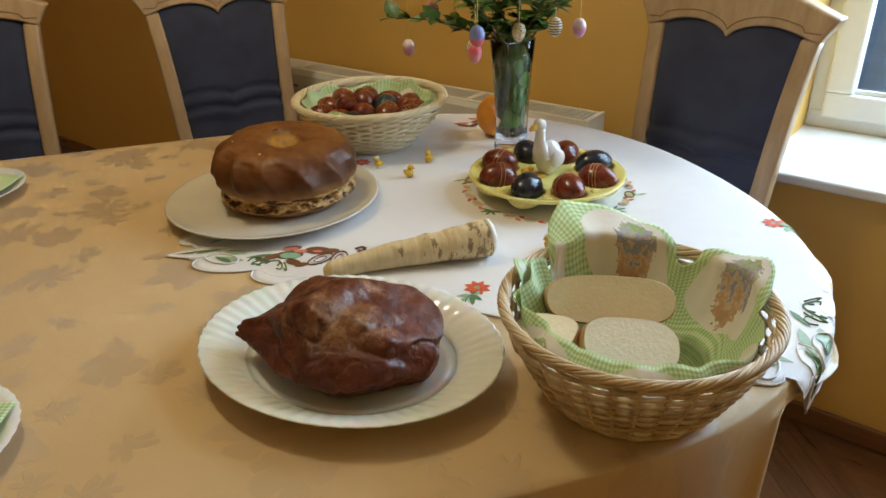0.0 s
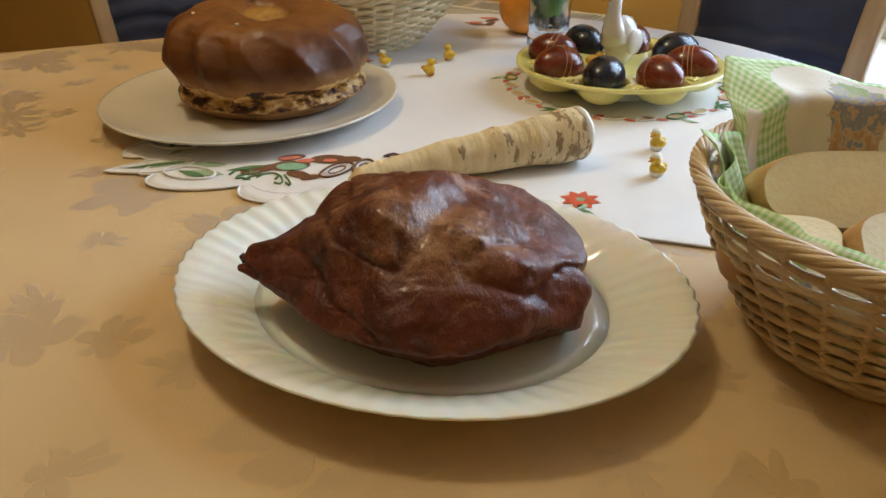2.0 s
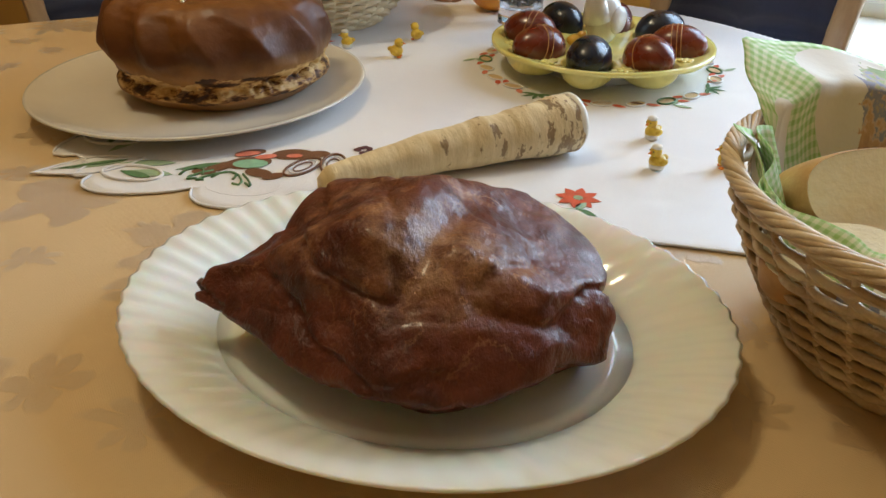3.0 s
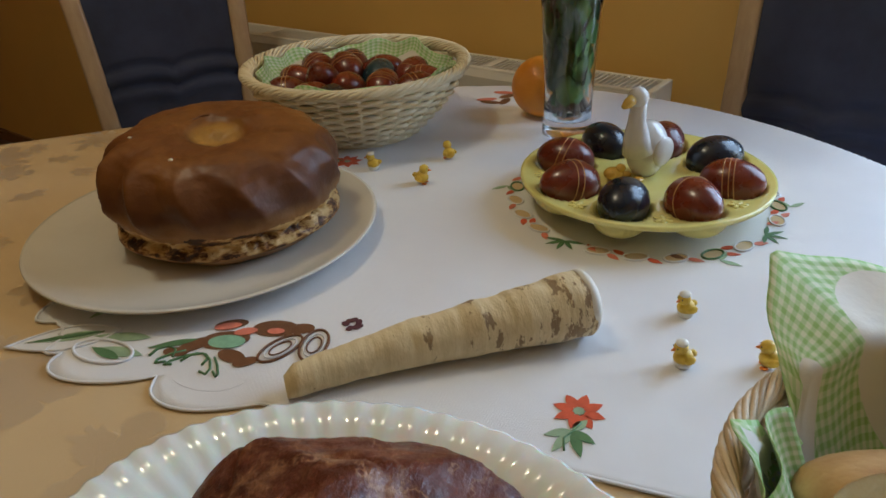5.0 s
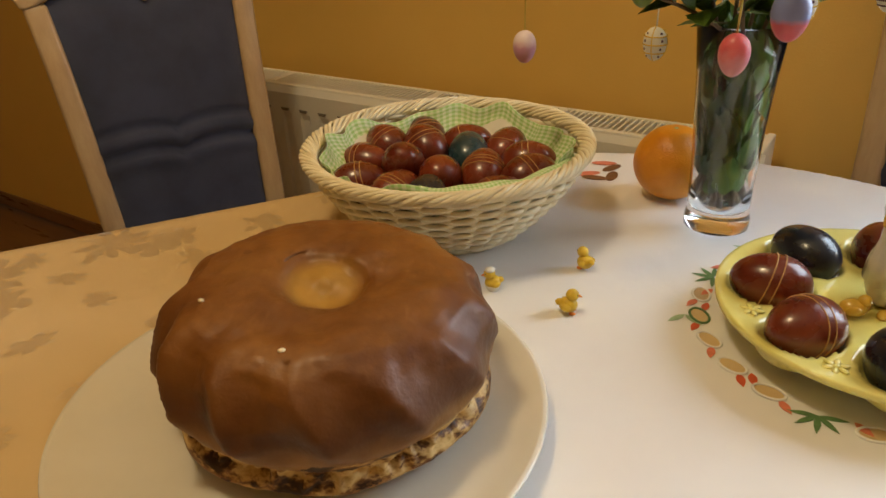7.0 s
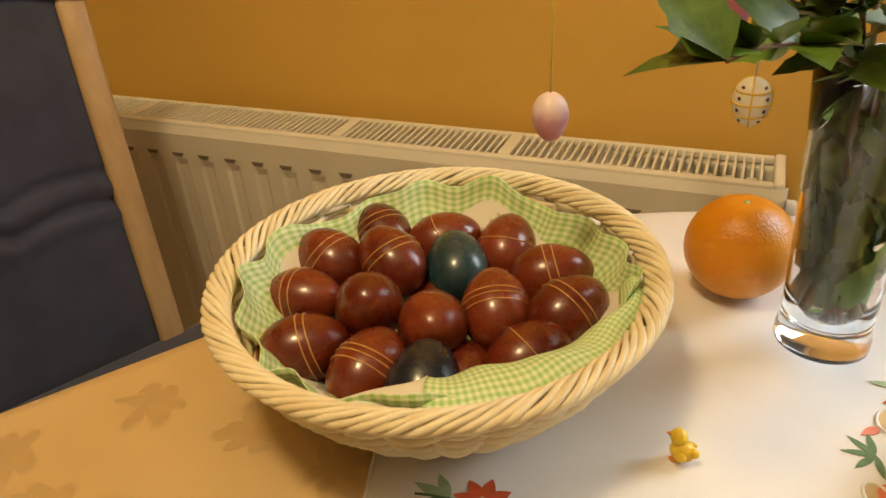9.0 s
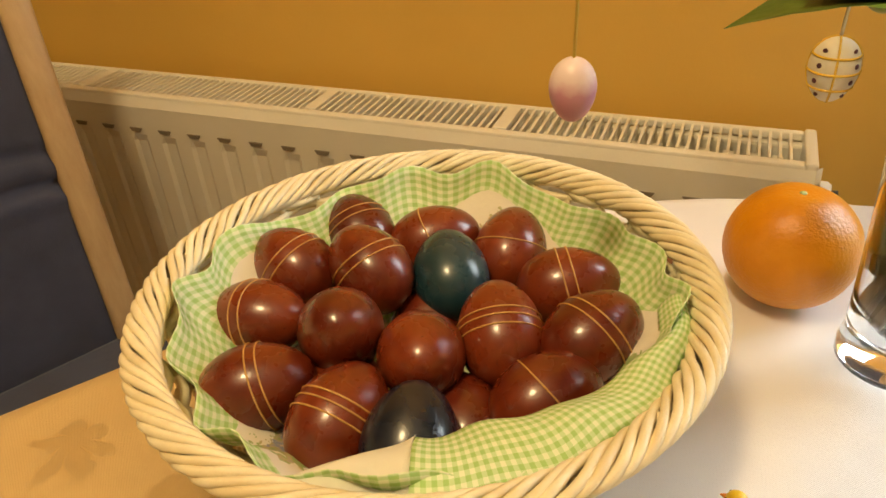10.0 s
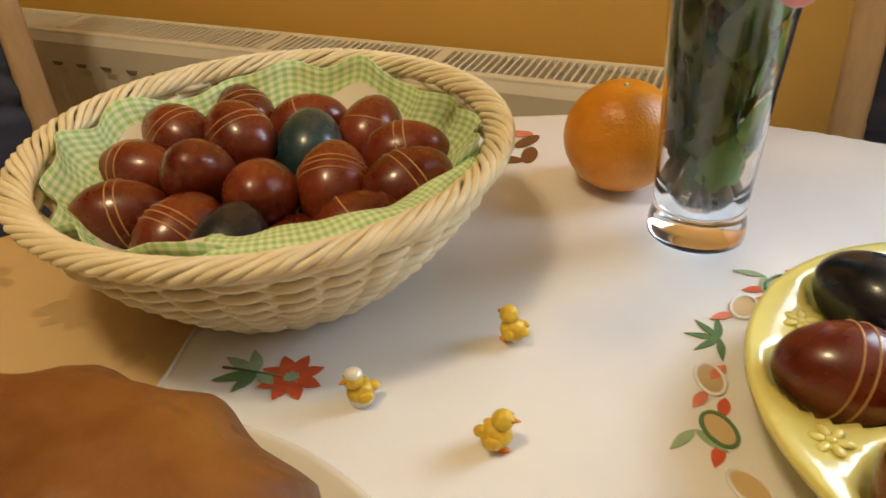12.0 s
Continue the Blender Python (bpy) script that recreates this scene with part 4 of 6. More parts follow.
    # the crust's colour is multiplied darker from the top down the sides
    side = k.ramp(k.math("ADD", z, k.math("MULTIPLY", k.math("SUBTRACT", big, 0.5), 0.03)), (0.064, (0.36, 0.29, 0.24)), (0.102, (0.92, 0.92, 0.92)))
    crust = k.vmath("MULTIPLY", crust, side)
    # the paler, less baked hem of the cap
    hem = k.math("ADD", z, k.math("MULTIPLY", k.math("SUBTRACT", k.noise(30, 4), 0.5), 0.022))
    crust = k.mix(k.ramp(hem, (0.036, 0.85), (0.056, 0.0)), crust, (0.36, 0.185, 0.055))
    zz = k.math("ADD", z, k.math("MULTIPLY", k.math("SUBTRACT", k.noise(26, 4), 0.5), 0.030))
    rad = k.math("SQRT", k.math("ADD", k.math("MULTIPLY", x, x), k.math("MULTIPLY", y, y)))
    # darker baked freckles and a few blisters on the crust
    pock = k.add("ShaderNodeTexVoronoi")
    pock.inputs["Scale"].default_value = 34
    k.put(pock.inputs["Vector"], p)
    freckle = k.math("MULTIPLY", k.math("LESS_THAN", pock.outputs["Distance"], 0.13), k.math("GREATER_THAN", k.axes(pock.outputs["Color"])[0], 0.72))
    crust = k.mix(k.math("MULTIPLY", freckle, 0.6), crust, (0.10, 0.030, 0.008))
    streak = k.noise(9, 5, 0.7, k.vmath("ADD", p, (2.0, 0.4, 0)))
    crust = k.mix(k.ramp(streak, (0.46, 0.0), (0.66, 0.55)), crust, (0.12, 0.038, 0.010))
    band = k.math("MULTIPLY", k.math("LESS_THAN", k.math("ABSOLUTE", k.math("SUBTRACT", zz, 0.027)), 0.0105), k.math("GREATER_THAN", rad, 0.09))
    hole = k.ramp(k.math("ADD", rad, k.math("MULTIPLY", k.math("SUBTRACT", big, 0.5), 0.010)), (0.0170, (1, 1, 1)), (0.0290, (0, 0, 0)))
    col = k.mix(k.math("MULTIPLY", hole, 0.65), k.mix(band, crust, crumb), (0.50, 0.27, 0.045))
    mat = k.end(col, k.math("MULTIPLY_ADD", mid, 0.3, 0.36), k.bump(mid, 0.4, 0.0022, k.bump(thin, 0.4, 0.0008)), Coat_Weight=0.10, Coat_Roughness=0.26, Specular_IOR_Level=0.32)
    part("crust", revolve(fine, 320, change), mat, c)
    random.seed(5)
    for i in range(2):
        a, r = random.uniform(0, 6.28), random.uniform(0.05, 0.09)
        part("crumb", ball(0.0024, 0.0018, 0.0012, 8, 5), MAT["cane_white"], c, m=pose(r * math.cos(a), r * math.sin(a), 0.1065, 0, 0, 40 * i))


cake()


# ---- horseradish root ----
def root():
    a, b = Vector((-0.207, -0.196, 0)), Vector((-0.075, -0.003, 0))
    length = (b - a).length
    n, s = 90, 40
    verts, faces = [], []
    for i in range(n + 1):
        t = i / n
        r = 0.0118 + 0.0152 * t ** 1.1
        r *= 1 + 0.05 * noise.noise(Vector((t * 9, 0, 1.7))) + 0.018 * noise.noise(Vector((t * 34, 0, 4))) + 0.010 * noise.noise(Vector((t * 90, 0, 2)))
        if t < 0.03:
            r *= 0.72 + 9 * t
        bow = 0.006 * math.sin(t * math.pi * 1.3 + 0.3)
        for j in range(s):
            w = 2 * math.pi * j / s
            q = r * (1 + 0.065 * noise.noise(Vector((t * 14, math.cos(w) * 1.2, math.sin(w) * 1.2))))
            verts.append((t * length, bow + q * math.cos(w), r * 1.0 + q * math.sin(w)))
    for i in range(n):
        faces += [(i * s + j, (i + 1) * s + j, (i + 1) * s + (j + 1) % s, i * s + (j + 1) % s) for j in range(s)]
    faces.append(tuple(range(s)))
    k = Nodes("horseradish_skin")
    p = k.coords()
    x, y, z = k.axes(p)
    rings = k.noise(60, 4, 0.6, k.vmath("MULTIPLY", p, (2.4, 0.35, 0.35)))
    mid = k.noise(45, 4, 0.65, k.vmath("MULTIPLY", p, (1.3, 0.8, 0.8)))
    col = k.ramp(rings, (0.25, (0.62, 0.485, 0.25)), (0.55, (0.71, 0.575, 0.325)), (0.75, (0.77, 0.65, 0.39)))
    where = k.math("MULTIPLY_ADD", x, 0.85, -0.085)
    scars = k.math("GREATER_THAN", k.math("ADD", k.noise(46, 5, 0.7, k.vmath("MULTIPLY", p, (1.7, 0.7, 0.7))), where), 0.63)
    col = k.mix(k.math("MULTIPLY", scars, 0.78), col, (0.17, 0.085, 0.030))
    col = k.mix(k.ramp(mid, (0.52, 0.0), (0.70, 0.4)), col, (0.45, 0.32, 0.14))
    mat = k.end(col, 0.62, k.bump(rings, 0.45, 0.002, k.bump(mid, 0.6, 0.003)))
    m = pose(a.x, a.y, TOP + 0.0026, 0, 0, math.degrees(math.atan2((b - a).y, (b - a).x)))
    r = thing("horseradish_root", "thick pale horseradish root with brown scars on the cloth", "vegetable", m)
    part("root", (verts, faces), mat, r)
    part("cut_end", moved(ball(0.0105, 0.0268, 0.0268, 28, 16), pose(length, 0.006 * math.sin(math.pi * 1.3 + 0.3), 0.0272)), MAT["chick_white"], r, "white freshly cut end")


root()


# ---- baskets ----
def basket_radius(t, r0, r1, curve):
    """The wall's radius from the foot (t 0) to the rim (t 1)."""
    return r0 + (r1 - r0) * (1 - (1 - t) ** curve)


def basket(name, label, m, r0, r1, high, stakes, rows, thick, mat, curve=1.7, slant=7, oval=1.0, strands=8, border=(2.4, 1.7), rod=0.76):
    b = thing(name, label, "basket", m)

    def ring_point(t, a, off=0.0):
        r = basket_radius(t, r0, r1, curve) + off
        return Vector((r * math.cos(a) * oval, r * math.sin(a), 0.004 + t * high))

    # woven bottom: rings and crossing rods
    for i in range(6):
        r = r0 * (i + 0.7) / 6
        part("bottom_ring", tube([(r * math.cos(2 * math.pi * j / 40) * oval, r * math.sin(2 * math.pi * j / 40), 0.004 + 0.0012 * (-1) ** j) for j in range(40)], r0 / 11, 5, True), mat, b)
    for i in range(stakes):
        a = 2 * math.pi * (i + 0.5) / stakes
        part("stake", tube([ring_point(0, a, -r0 * 0.4) - Vector((0, 0, 0.001))] + [ring_point(k / 7, a) for k in range(8)], thick * 0.9, 6), mat, b)
    for k in range(rows):
        t = (k + 0.4) / rows * 0.93
        pts, rad = [], []
        n = stakes * 4
        for j in range(n):
            a = 2 * math.pi * j / n
            w = math.cos(math.pi * (a * stakes / (2 * math.pi) + k))
            pts.append(ring_point(t + 0.012 * noise.noise(Vector((math.cos(a) * 2, math.sin(a) * 2, k * 1.7))), a, thick * 1.25 * w))
            rad.append(thick * (0.98 + 0.18 * noise.noise(Vector((math.cos(a) * 3, math.sin(a) * 3, k * 3.1)))))
        part("weaver", tube(pts, rad, 6, True), mat, b)
    # plaited border: long rods that wind slantwise round a flattened rim
    for i in range(strands):
        pts, rad = [], []
        n = 360
        for j in range(n):
            a = 2 * math.pi * j / n
            wob = noise.noise(Vector((math.cos(a) * 5, math.sin(a) * 5, i * 2.3)))
            w = a * slant + 2 * math.pi * i / strands + 0.30 * wob
            r = r1 + thick * 0.3 + thick * border[0] * math.cos(w)
            pts.append((r * math.cos(a) * oval, r * math.sin(a), 0.004 + high * 0.965 + thick * border[1] * math.sin(w) + thick * 0.5 * math.cos(w)))
            rad.append(thick * rod * (1 + 0.16 * noise.noise(Vector((math.cos(a) * 9, math.sin(a) * 9, i * 5.1)))))
        part("border_rod", tube(pts, rad, 7, True), mat, b)
    return b


def napkin_sheet(parent_m, f, nu, nv, size_u, size_v, label, name="paper_napkin", parent=None, off=(0.0, 0.0), paper="gingham"):
    """A crumpled paper sheet from f(u, v) -> point, with its UV in metres."""
    verts = [f(i / nu, j / nv) for j in range(nv + 1) for i in range(nu + 1)]
    faces = [(j * (nu + 1) + i, j * (nu + 1) + i + 1, (j + 1) * (nu + 1) + i + 1, (j + 1) * (nu + 1) + i) for j in range(nv) for i in range(nu)]
    me = mesh(name, verts, faces)
    uv = me.uv_layers.new(name="sheet")
    for lp in me.loops:
        j, i = divmod(lp.vertex_index, nu + 1)
        uv.data[lp.index].uv = (off[0] + size_u * i / nu, off[1] + size_v * j / nv)
    ob = part(name, me, MAT[paper], parent, m=parent_m)
    so = ob.modifiers.new("paper", "SOLIDIFY")
    so.thickness = 0.0005
    if parent is None:
        tagged(ob, label, "napkin")
    return ob


EGGS_AT = Vector((-0.556, 0.271, TOP + 0.002))
egg_basket = basket("egg_basket", "round basket of bleached cane full of dyed eggs", pose(*EGGS_AT, 0, 0, 12), 0.082, 0.147, 0.091, 34, 15, 0.0031, MAT["cane_white"], 1.5, 11)


def egg_liner(u, v):
    """Lies in the bowl, its hem drawn up unevenly inside the rim."""
    a = u * 2 * math.pi
    reach = 0.97 + 0.07 * math.sin(4 * a + 0.6) + 0.04 * math.sin(9 * a)
    t = v * reach
    r_in = 0.080 * min(1, v * 1.9)
    k = smoothstep(0.50, 1.0, v)
    r = r_in + (basket_radius(min(1, t), 0.082, 0.142, 1.5) - 0.008 - r_in) * k
    z = 0.010 + 0.083 * max(0, (v - 0.5) * 2) * reach
    r += 0.004 * math.sin(17 * a + 5 * v) * k * v
    z += 0.003 * math.sin(13 * a) * k
    return (r * math.cos(a), r * math.sin(a), z)


napkin_sheet(pose(*EGGS_AT), egg_liner, 140, 26, 0.48, 0.17, "green gingham paper napkin lining the egg basket")



def egg_flap(u, v):
    """The napkin's front corner, folded in over the eggs below the rim."""
    a = radians(-70 + 84 * u)
    deep = 0.041 - 0.022 * u + 0.006 * math.sin(5 * u)
    r = 0.139 - deep * v + 0.0015 * math.sin(24 * u)
    return (r * math.cos(a), r * math.sin(a), 0.088 - 0.007 * v * v + 0.005 * math.sin(math.pi * v) + 0.0015 * math.sin(15 * u + 4 * v))


flap = napkin_sheet(pose(*EGGS_AT), egg_flap, 60, 14, 0.19, 0.034, "green gingham napkin corner folded in over the eggs", paper="plain_gingham")


def egg_flap_back(u, v):
    """The white back of the same corner, turned over at its end."""
    a = radians(-70 - 22 * u * (1 - v) - 3 * u)
    r = 0.136 - 0.038 * v
    return (r * math.cos(a), r * math.sin(a), 0.0885 - 0.008 * v * v + 0.004 * math.sin(math.pi * v) - 0.006 * u)


me_back = [egg_flap_back(i / 10, j / 10) for j in range(11) for i in range(11)]
part("turned_corner", (me_back, [(j * 11 + i, j * 11 + i + 1, j * 11 + i + 12, j * 11 + i + 11) for j in range(10) for i in range(10)]), MAT["paper"], flap, "plain white back of the napkin").modifiers.new("paper", "SOLIDIFY").thickness = 0.0005

BREAD_AT = Vector((0.222, -0.163, TOP + 0.003))
bread_basket = basket("bread_basket", "deep round basket of natural willow holding sliced bread", pose(*BREAD_AT, 0, 0, 5), 0.088, 0.133, 0.099, 34, 17, 0.0025, MAT["wicker"], 1.35, 10, strands=9, border=(1.8, 1.7), rod=0.75)


# how far out and how high the napkin's hem reaches, round the basket
HEM = [(0, 0.116, 0.086), (30, 0.122, 0.090), (55, 0.152, 0.112), (80, 0.130, 0.102), (90, 0.118, 0.092), (103, 0.140, 0.106), (143, 0.198, 0.122), (160, 0.140, 0.106), (170, 0.112, 0.086),
       (188, 0.134, 0.108), (206, 0.118, 0.096), (226, 0.096, 0.090), (270, 0.086, 0.088), (315, 0.088, 0.088), (340, 0.100, 0.088), (360, 0.116, 0.086)]


def hem_at(deg):
    for (a0, r0, z0), (a1, r1, z1) in zip(HEM, HEM[1:]):
        if a0 <= deg <= a1:
            k = (deg - a0) / (a1 - a0)
            return r0 + (r1 - r0) * k, z0 + (z1 - z0) * k
    return HEM[0][1:]


def bread_liner(u, v):
    """A large napkin laid in the basket, two corners standing up over the far rim."""
    a = u * 2 * math.pi
    rt, zt = hem_at(math.degrees(a))
    t = max(0.0, (v - 0.40) / 0.60)
    over = smoothstep(0.126, 0.145, rt)
    rise = min(1.0, t / (1 - 0.38 * over))
    lip = zt + (max(zt, 0.113) - zt) * over
    z = 0.014 + (lip - 0.014) * rise

    def wall(zz):
        return basket_radius(min(1, zz / 0.099), 0.088, 0.133, 1.35) - 0.0125

    inner = min(wall(z), 0.074 + 0.6 * z)
    r = 0.076 * min(1, v * 2.6) if v < 0.40 else 0.076 + (inner - 0.076) * smoothstep(0.40, 0.52, v)
    if over > 0 and t > 1 - 0.38 * over:
        k = (t - (1 - 0.38 * over)) / (0.38 * over)
        r += (rt - r) * k
        z += (zt + 0.010 - z) * k
    if rt < r:
        r += (rt - r) * t ** 4
    r += 0.0020 * math.sin(13 * a + 3 * v) * t + 0.0008 * math.sin(31 * a + 6 * v) * t
    return (r * math.cos(a), r * math.sin(a), z + 0.0015 * math.sin(15 * a) * t)


napkin_sheet(pose(*BREAD_AT), bread_liner, 180, 34, 0.69, 0.155, "green gingham paper napkin with printed corners lining the bread basket")


def side_strip(u, v):
    """A folded strip of the napkin that stands inside the wall, beside the bread."""
    a = radians(172 + 40 * u)
    r = 0.118 - 0.020 * v + 0.006 * math.sin(9 * u)
    return (r * math.cos(a), r * math.sin(a), 0.104 - 0.045 * v + 0.006 * math.sin(5 * u + 0.5))


napkin_sheet(pose(*BREAD_AT), side_strip, 30, 10, 0.075, 0.042, "folded strip of green gingham napkin inside the bread basket", paper="plain_gingham")


def bread_slice(m, length, wide, thick, label):
    """A slice with rounded crust and a porous, slightly sunken crumb."""
    n = 48
    b = thing("bread_slice", label, "bread", m, "bread in the basket")
    out = []
    for i in range(n):
        a = 2 * math.pi * i / n
        c, s = math.cos(a), math.sin(a)
        out.append((0.5 * length * math.copysign(abs(c) ** 0.6, c) * (1 + 0.03 * noise.noise(Vector((c * 2, s * 2, length * 50)))), 0.5 * wide * math.copysign(abs(s) ** 0.8, s)))
    rows = [(0.90, 0.0), (0.985, 0.10), (1.0, 0.3), (1.0, 0.7), (0.985, 0.92), (0.955, 1.0)]
    verts = [(x * k, y * k, thick * h) for k, h in rows for x, y in out]
    faces = [(j * n + i, j * n + (i + 1) % n, (j + 1) * n + (i + 1) % n, (j + 1) * n + i) for j in range(len(rows) - 1) for i in range(n)] + [tuple(range(n))[::-1]]
    part("crust", (verts, faces), MAT["bread_crust"], b)
    verts, faces = [(0, 0, thick * 0.985)], []
    for k in (0.3, 0.6, 0.8, 0.92, 0.958):
        verts += [(x * k, y * k, thick * (0.985 if k < 0.9 else 0.995)) for x, y in out]
    faces += [(0, 1 + i, 1 + (i + 1) % n) for i in range(n)]
    for j in range(4):
        faces += [(1 + j * n + i, 1 + (j + 1) * n + i, 1 + (j + 1) * n + (i + 1) % n, 1 + j * n + (i + 1) % n) for i in range(n)]
    part("crumb", (verts, faces), MAT["bread_crumb"], b, "white porous crumb")


bread_slice(pose(0.171, -0.124, TOP + 0.066, 0, 0, 30) @ pose(0, 0, 0, 56, 0, 0), 0.135, 0.052, 0.046, "long slice of white bread with a brown crust in the basket")
bread_slice(pose(0.223, -0.186, TOP + 0.056, 0, 0, 40) @ pose(0, 0, 0, 34, 8, 0), 0.100, 0.058, 0.024, "round slice of white bread with a pale crust in the basket")
bread_slice(pose(0.155, -0.221, TOP + 0.058, 0, 0, 10) @ pose(0, 0, 0, 14, -8, 0), 0.070, 0.050, 0.020, "small end slice of white bread in the basket")


# ---- eggs ----
def egg_shape(n=28, rows=20, length=0.0585, wide=0.0222):
    prof = []
    for k in range(rows + 1):
        t = math.pi * k / rows
        z = -math.cos(t)
        prof.append((max(1e-6, wide * math.sin(t) * (1 - 0.09 * z)), z * length / 2))
    return revolve(prof, n)


EGG = mesh("shell", *egg_shape())


def egg_radius(z, length=0.0585, wide=0.0222):
    q = max(-1, min(1, 2 * z / length))
    return wide * math.sqrt(max(0, 1 - q * q)) * (1 - 0.09 * q)


RING = {}


def egg_ring(z, lean):
    """A scratched line round the shell, on a plane that leans a little."""
    key = (round(z, 4), lean)
    if key not in RING:
        pts = []
        for i in range(40):
            a = 2 * math.pi * i / 40
            zz = z + lean * 0.012 * math.cos(a)
            r = egg_radius(zz) + 0.00005
            pts.append((r * math.cos(a), r * math.sin(a), zz))
        me = mesh("scratched_line", *tube(pts, 0.00050, 5, True))
        me.materials.append(MAT["scratch"])
        RING[key] = me
    return RING[key]


SHELLS = {}


def egg(at, tilt, turn, colour, lines, label, group, scale=1.0, name="dyed_egg"):
    if colour not in SHELLS:
        me = EGG.copy()
        me.materials.append(MAT[colour])
        SHELLS[colour] = me
    m = pose(*at, 0, 0, turn) @ pose(0, 0, 0, 0, tilt, 0) @ Matrix.Scale(scale, 4)
    e = thing(name, label, "egg", m, group)
    part("shell", SHELLS[colour], None, e)
    for z, lean in lines:
        part("scratched_line", egg_ring(z, lean), None, e)
    return e


RED = "red-brown dyed egg with thin scratched pale lines"
PLAIN = "plain glossy red-brown dyed egg"
DARK = "almost black blue dyed egg"
# x, y, z of the egg's middle over the basket's foot, tilt from upright, turn, colour, lines
BASKET_EGGS = [
    (-0.644, 0.356, 0.812, 75, 140, "red_egg", 2), (-0.590, 0.365, 0.808, 80, 30, "red_egg", 1), (-0.537, 0.368, 0.808, 65, 95, "red_egg", 1),
    (-0.658, 0.296, 0.818, 75, 163, "red_egg", 2), (-0.608, 0.304, 0.822, 68, 150, "red_egg", 2), (-0.563, 0.325, 0.812, 68, 118, "teal_egg", 0),
    (-0.490, 0.334, 0.812, 86, 24, "red_egg", 2), (-0.655, 0.250, 0.811, 80, 3, "red_egg", 2), (-0.597, 0.245, 0.822, 45, 300, "red_egg", 5),
    (-0.549, 0.245, 0.816, 58, 298, "red_egg", 0), (-0.515, 0.277, 0.815, 68, 115, "red_egg", 4), (-0.466, 0.288, 0.816, 80, 58, "red_egg", 2),
    (-0.624, 0.200, 0.811, 84, 34, "red_egg", 6), (-0.572, 0.194, 0.811, 72, 83, "red_egg", 4), (-0.531, 0.188, 0.812, 55, 100, "dark_egg", 0),
    (-0.480, 0.245, 0.805, 80, 50, "red_egg", 1),
    (-0.595, 0.225, 0.788, 80, 50, "red_egg", 0), (-0.520, 0.230, 0.787, 80, 120, "red_egg", 0), (-0.570, 0.310, 0.786, 85, 80, "red_egg", 0),
]
LINES = {0: (), 1: ((0.002, 0.6),), 2: ((-0.002, 0.3), (0.004, 0.3)), 3: ((-0.012, 0.1), (-0.009, 0.1)), 4: ((0.000, 0.1), (0.0042, 0.1), (-0.0052, 0.1)), 5: ((-0.009, 0.2), (-0.014, 0.2)), 6: ((0.003, 0.25), (0.0078, 0.25))}
for _x, _y, _z, _t, _r, _c, _k in BASKET_EGGS:
    egg((_x, _y, _z), _t, _r, _c, LINES[_k], DARK if _c == "dark_egg" else "dark teal blue dyed egg" if _c == "teal_egg" else RED if _k else PLAIN, "eggs in the basket", 1.09)


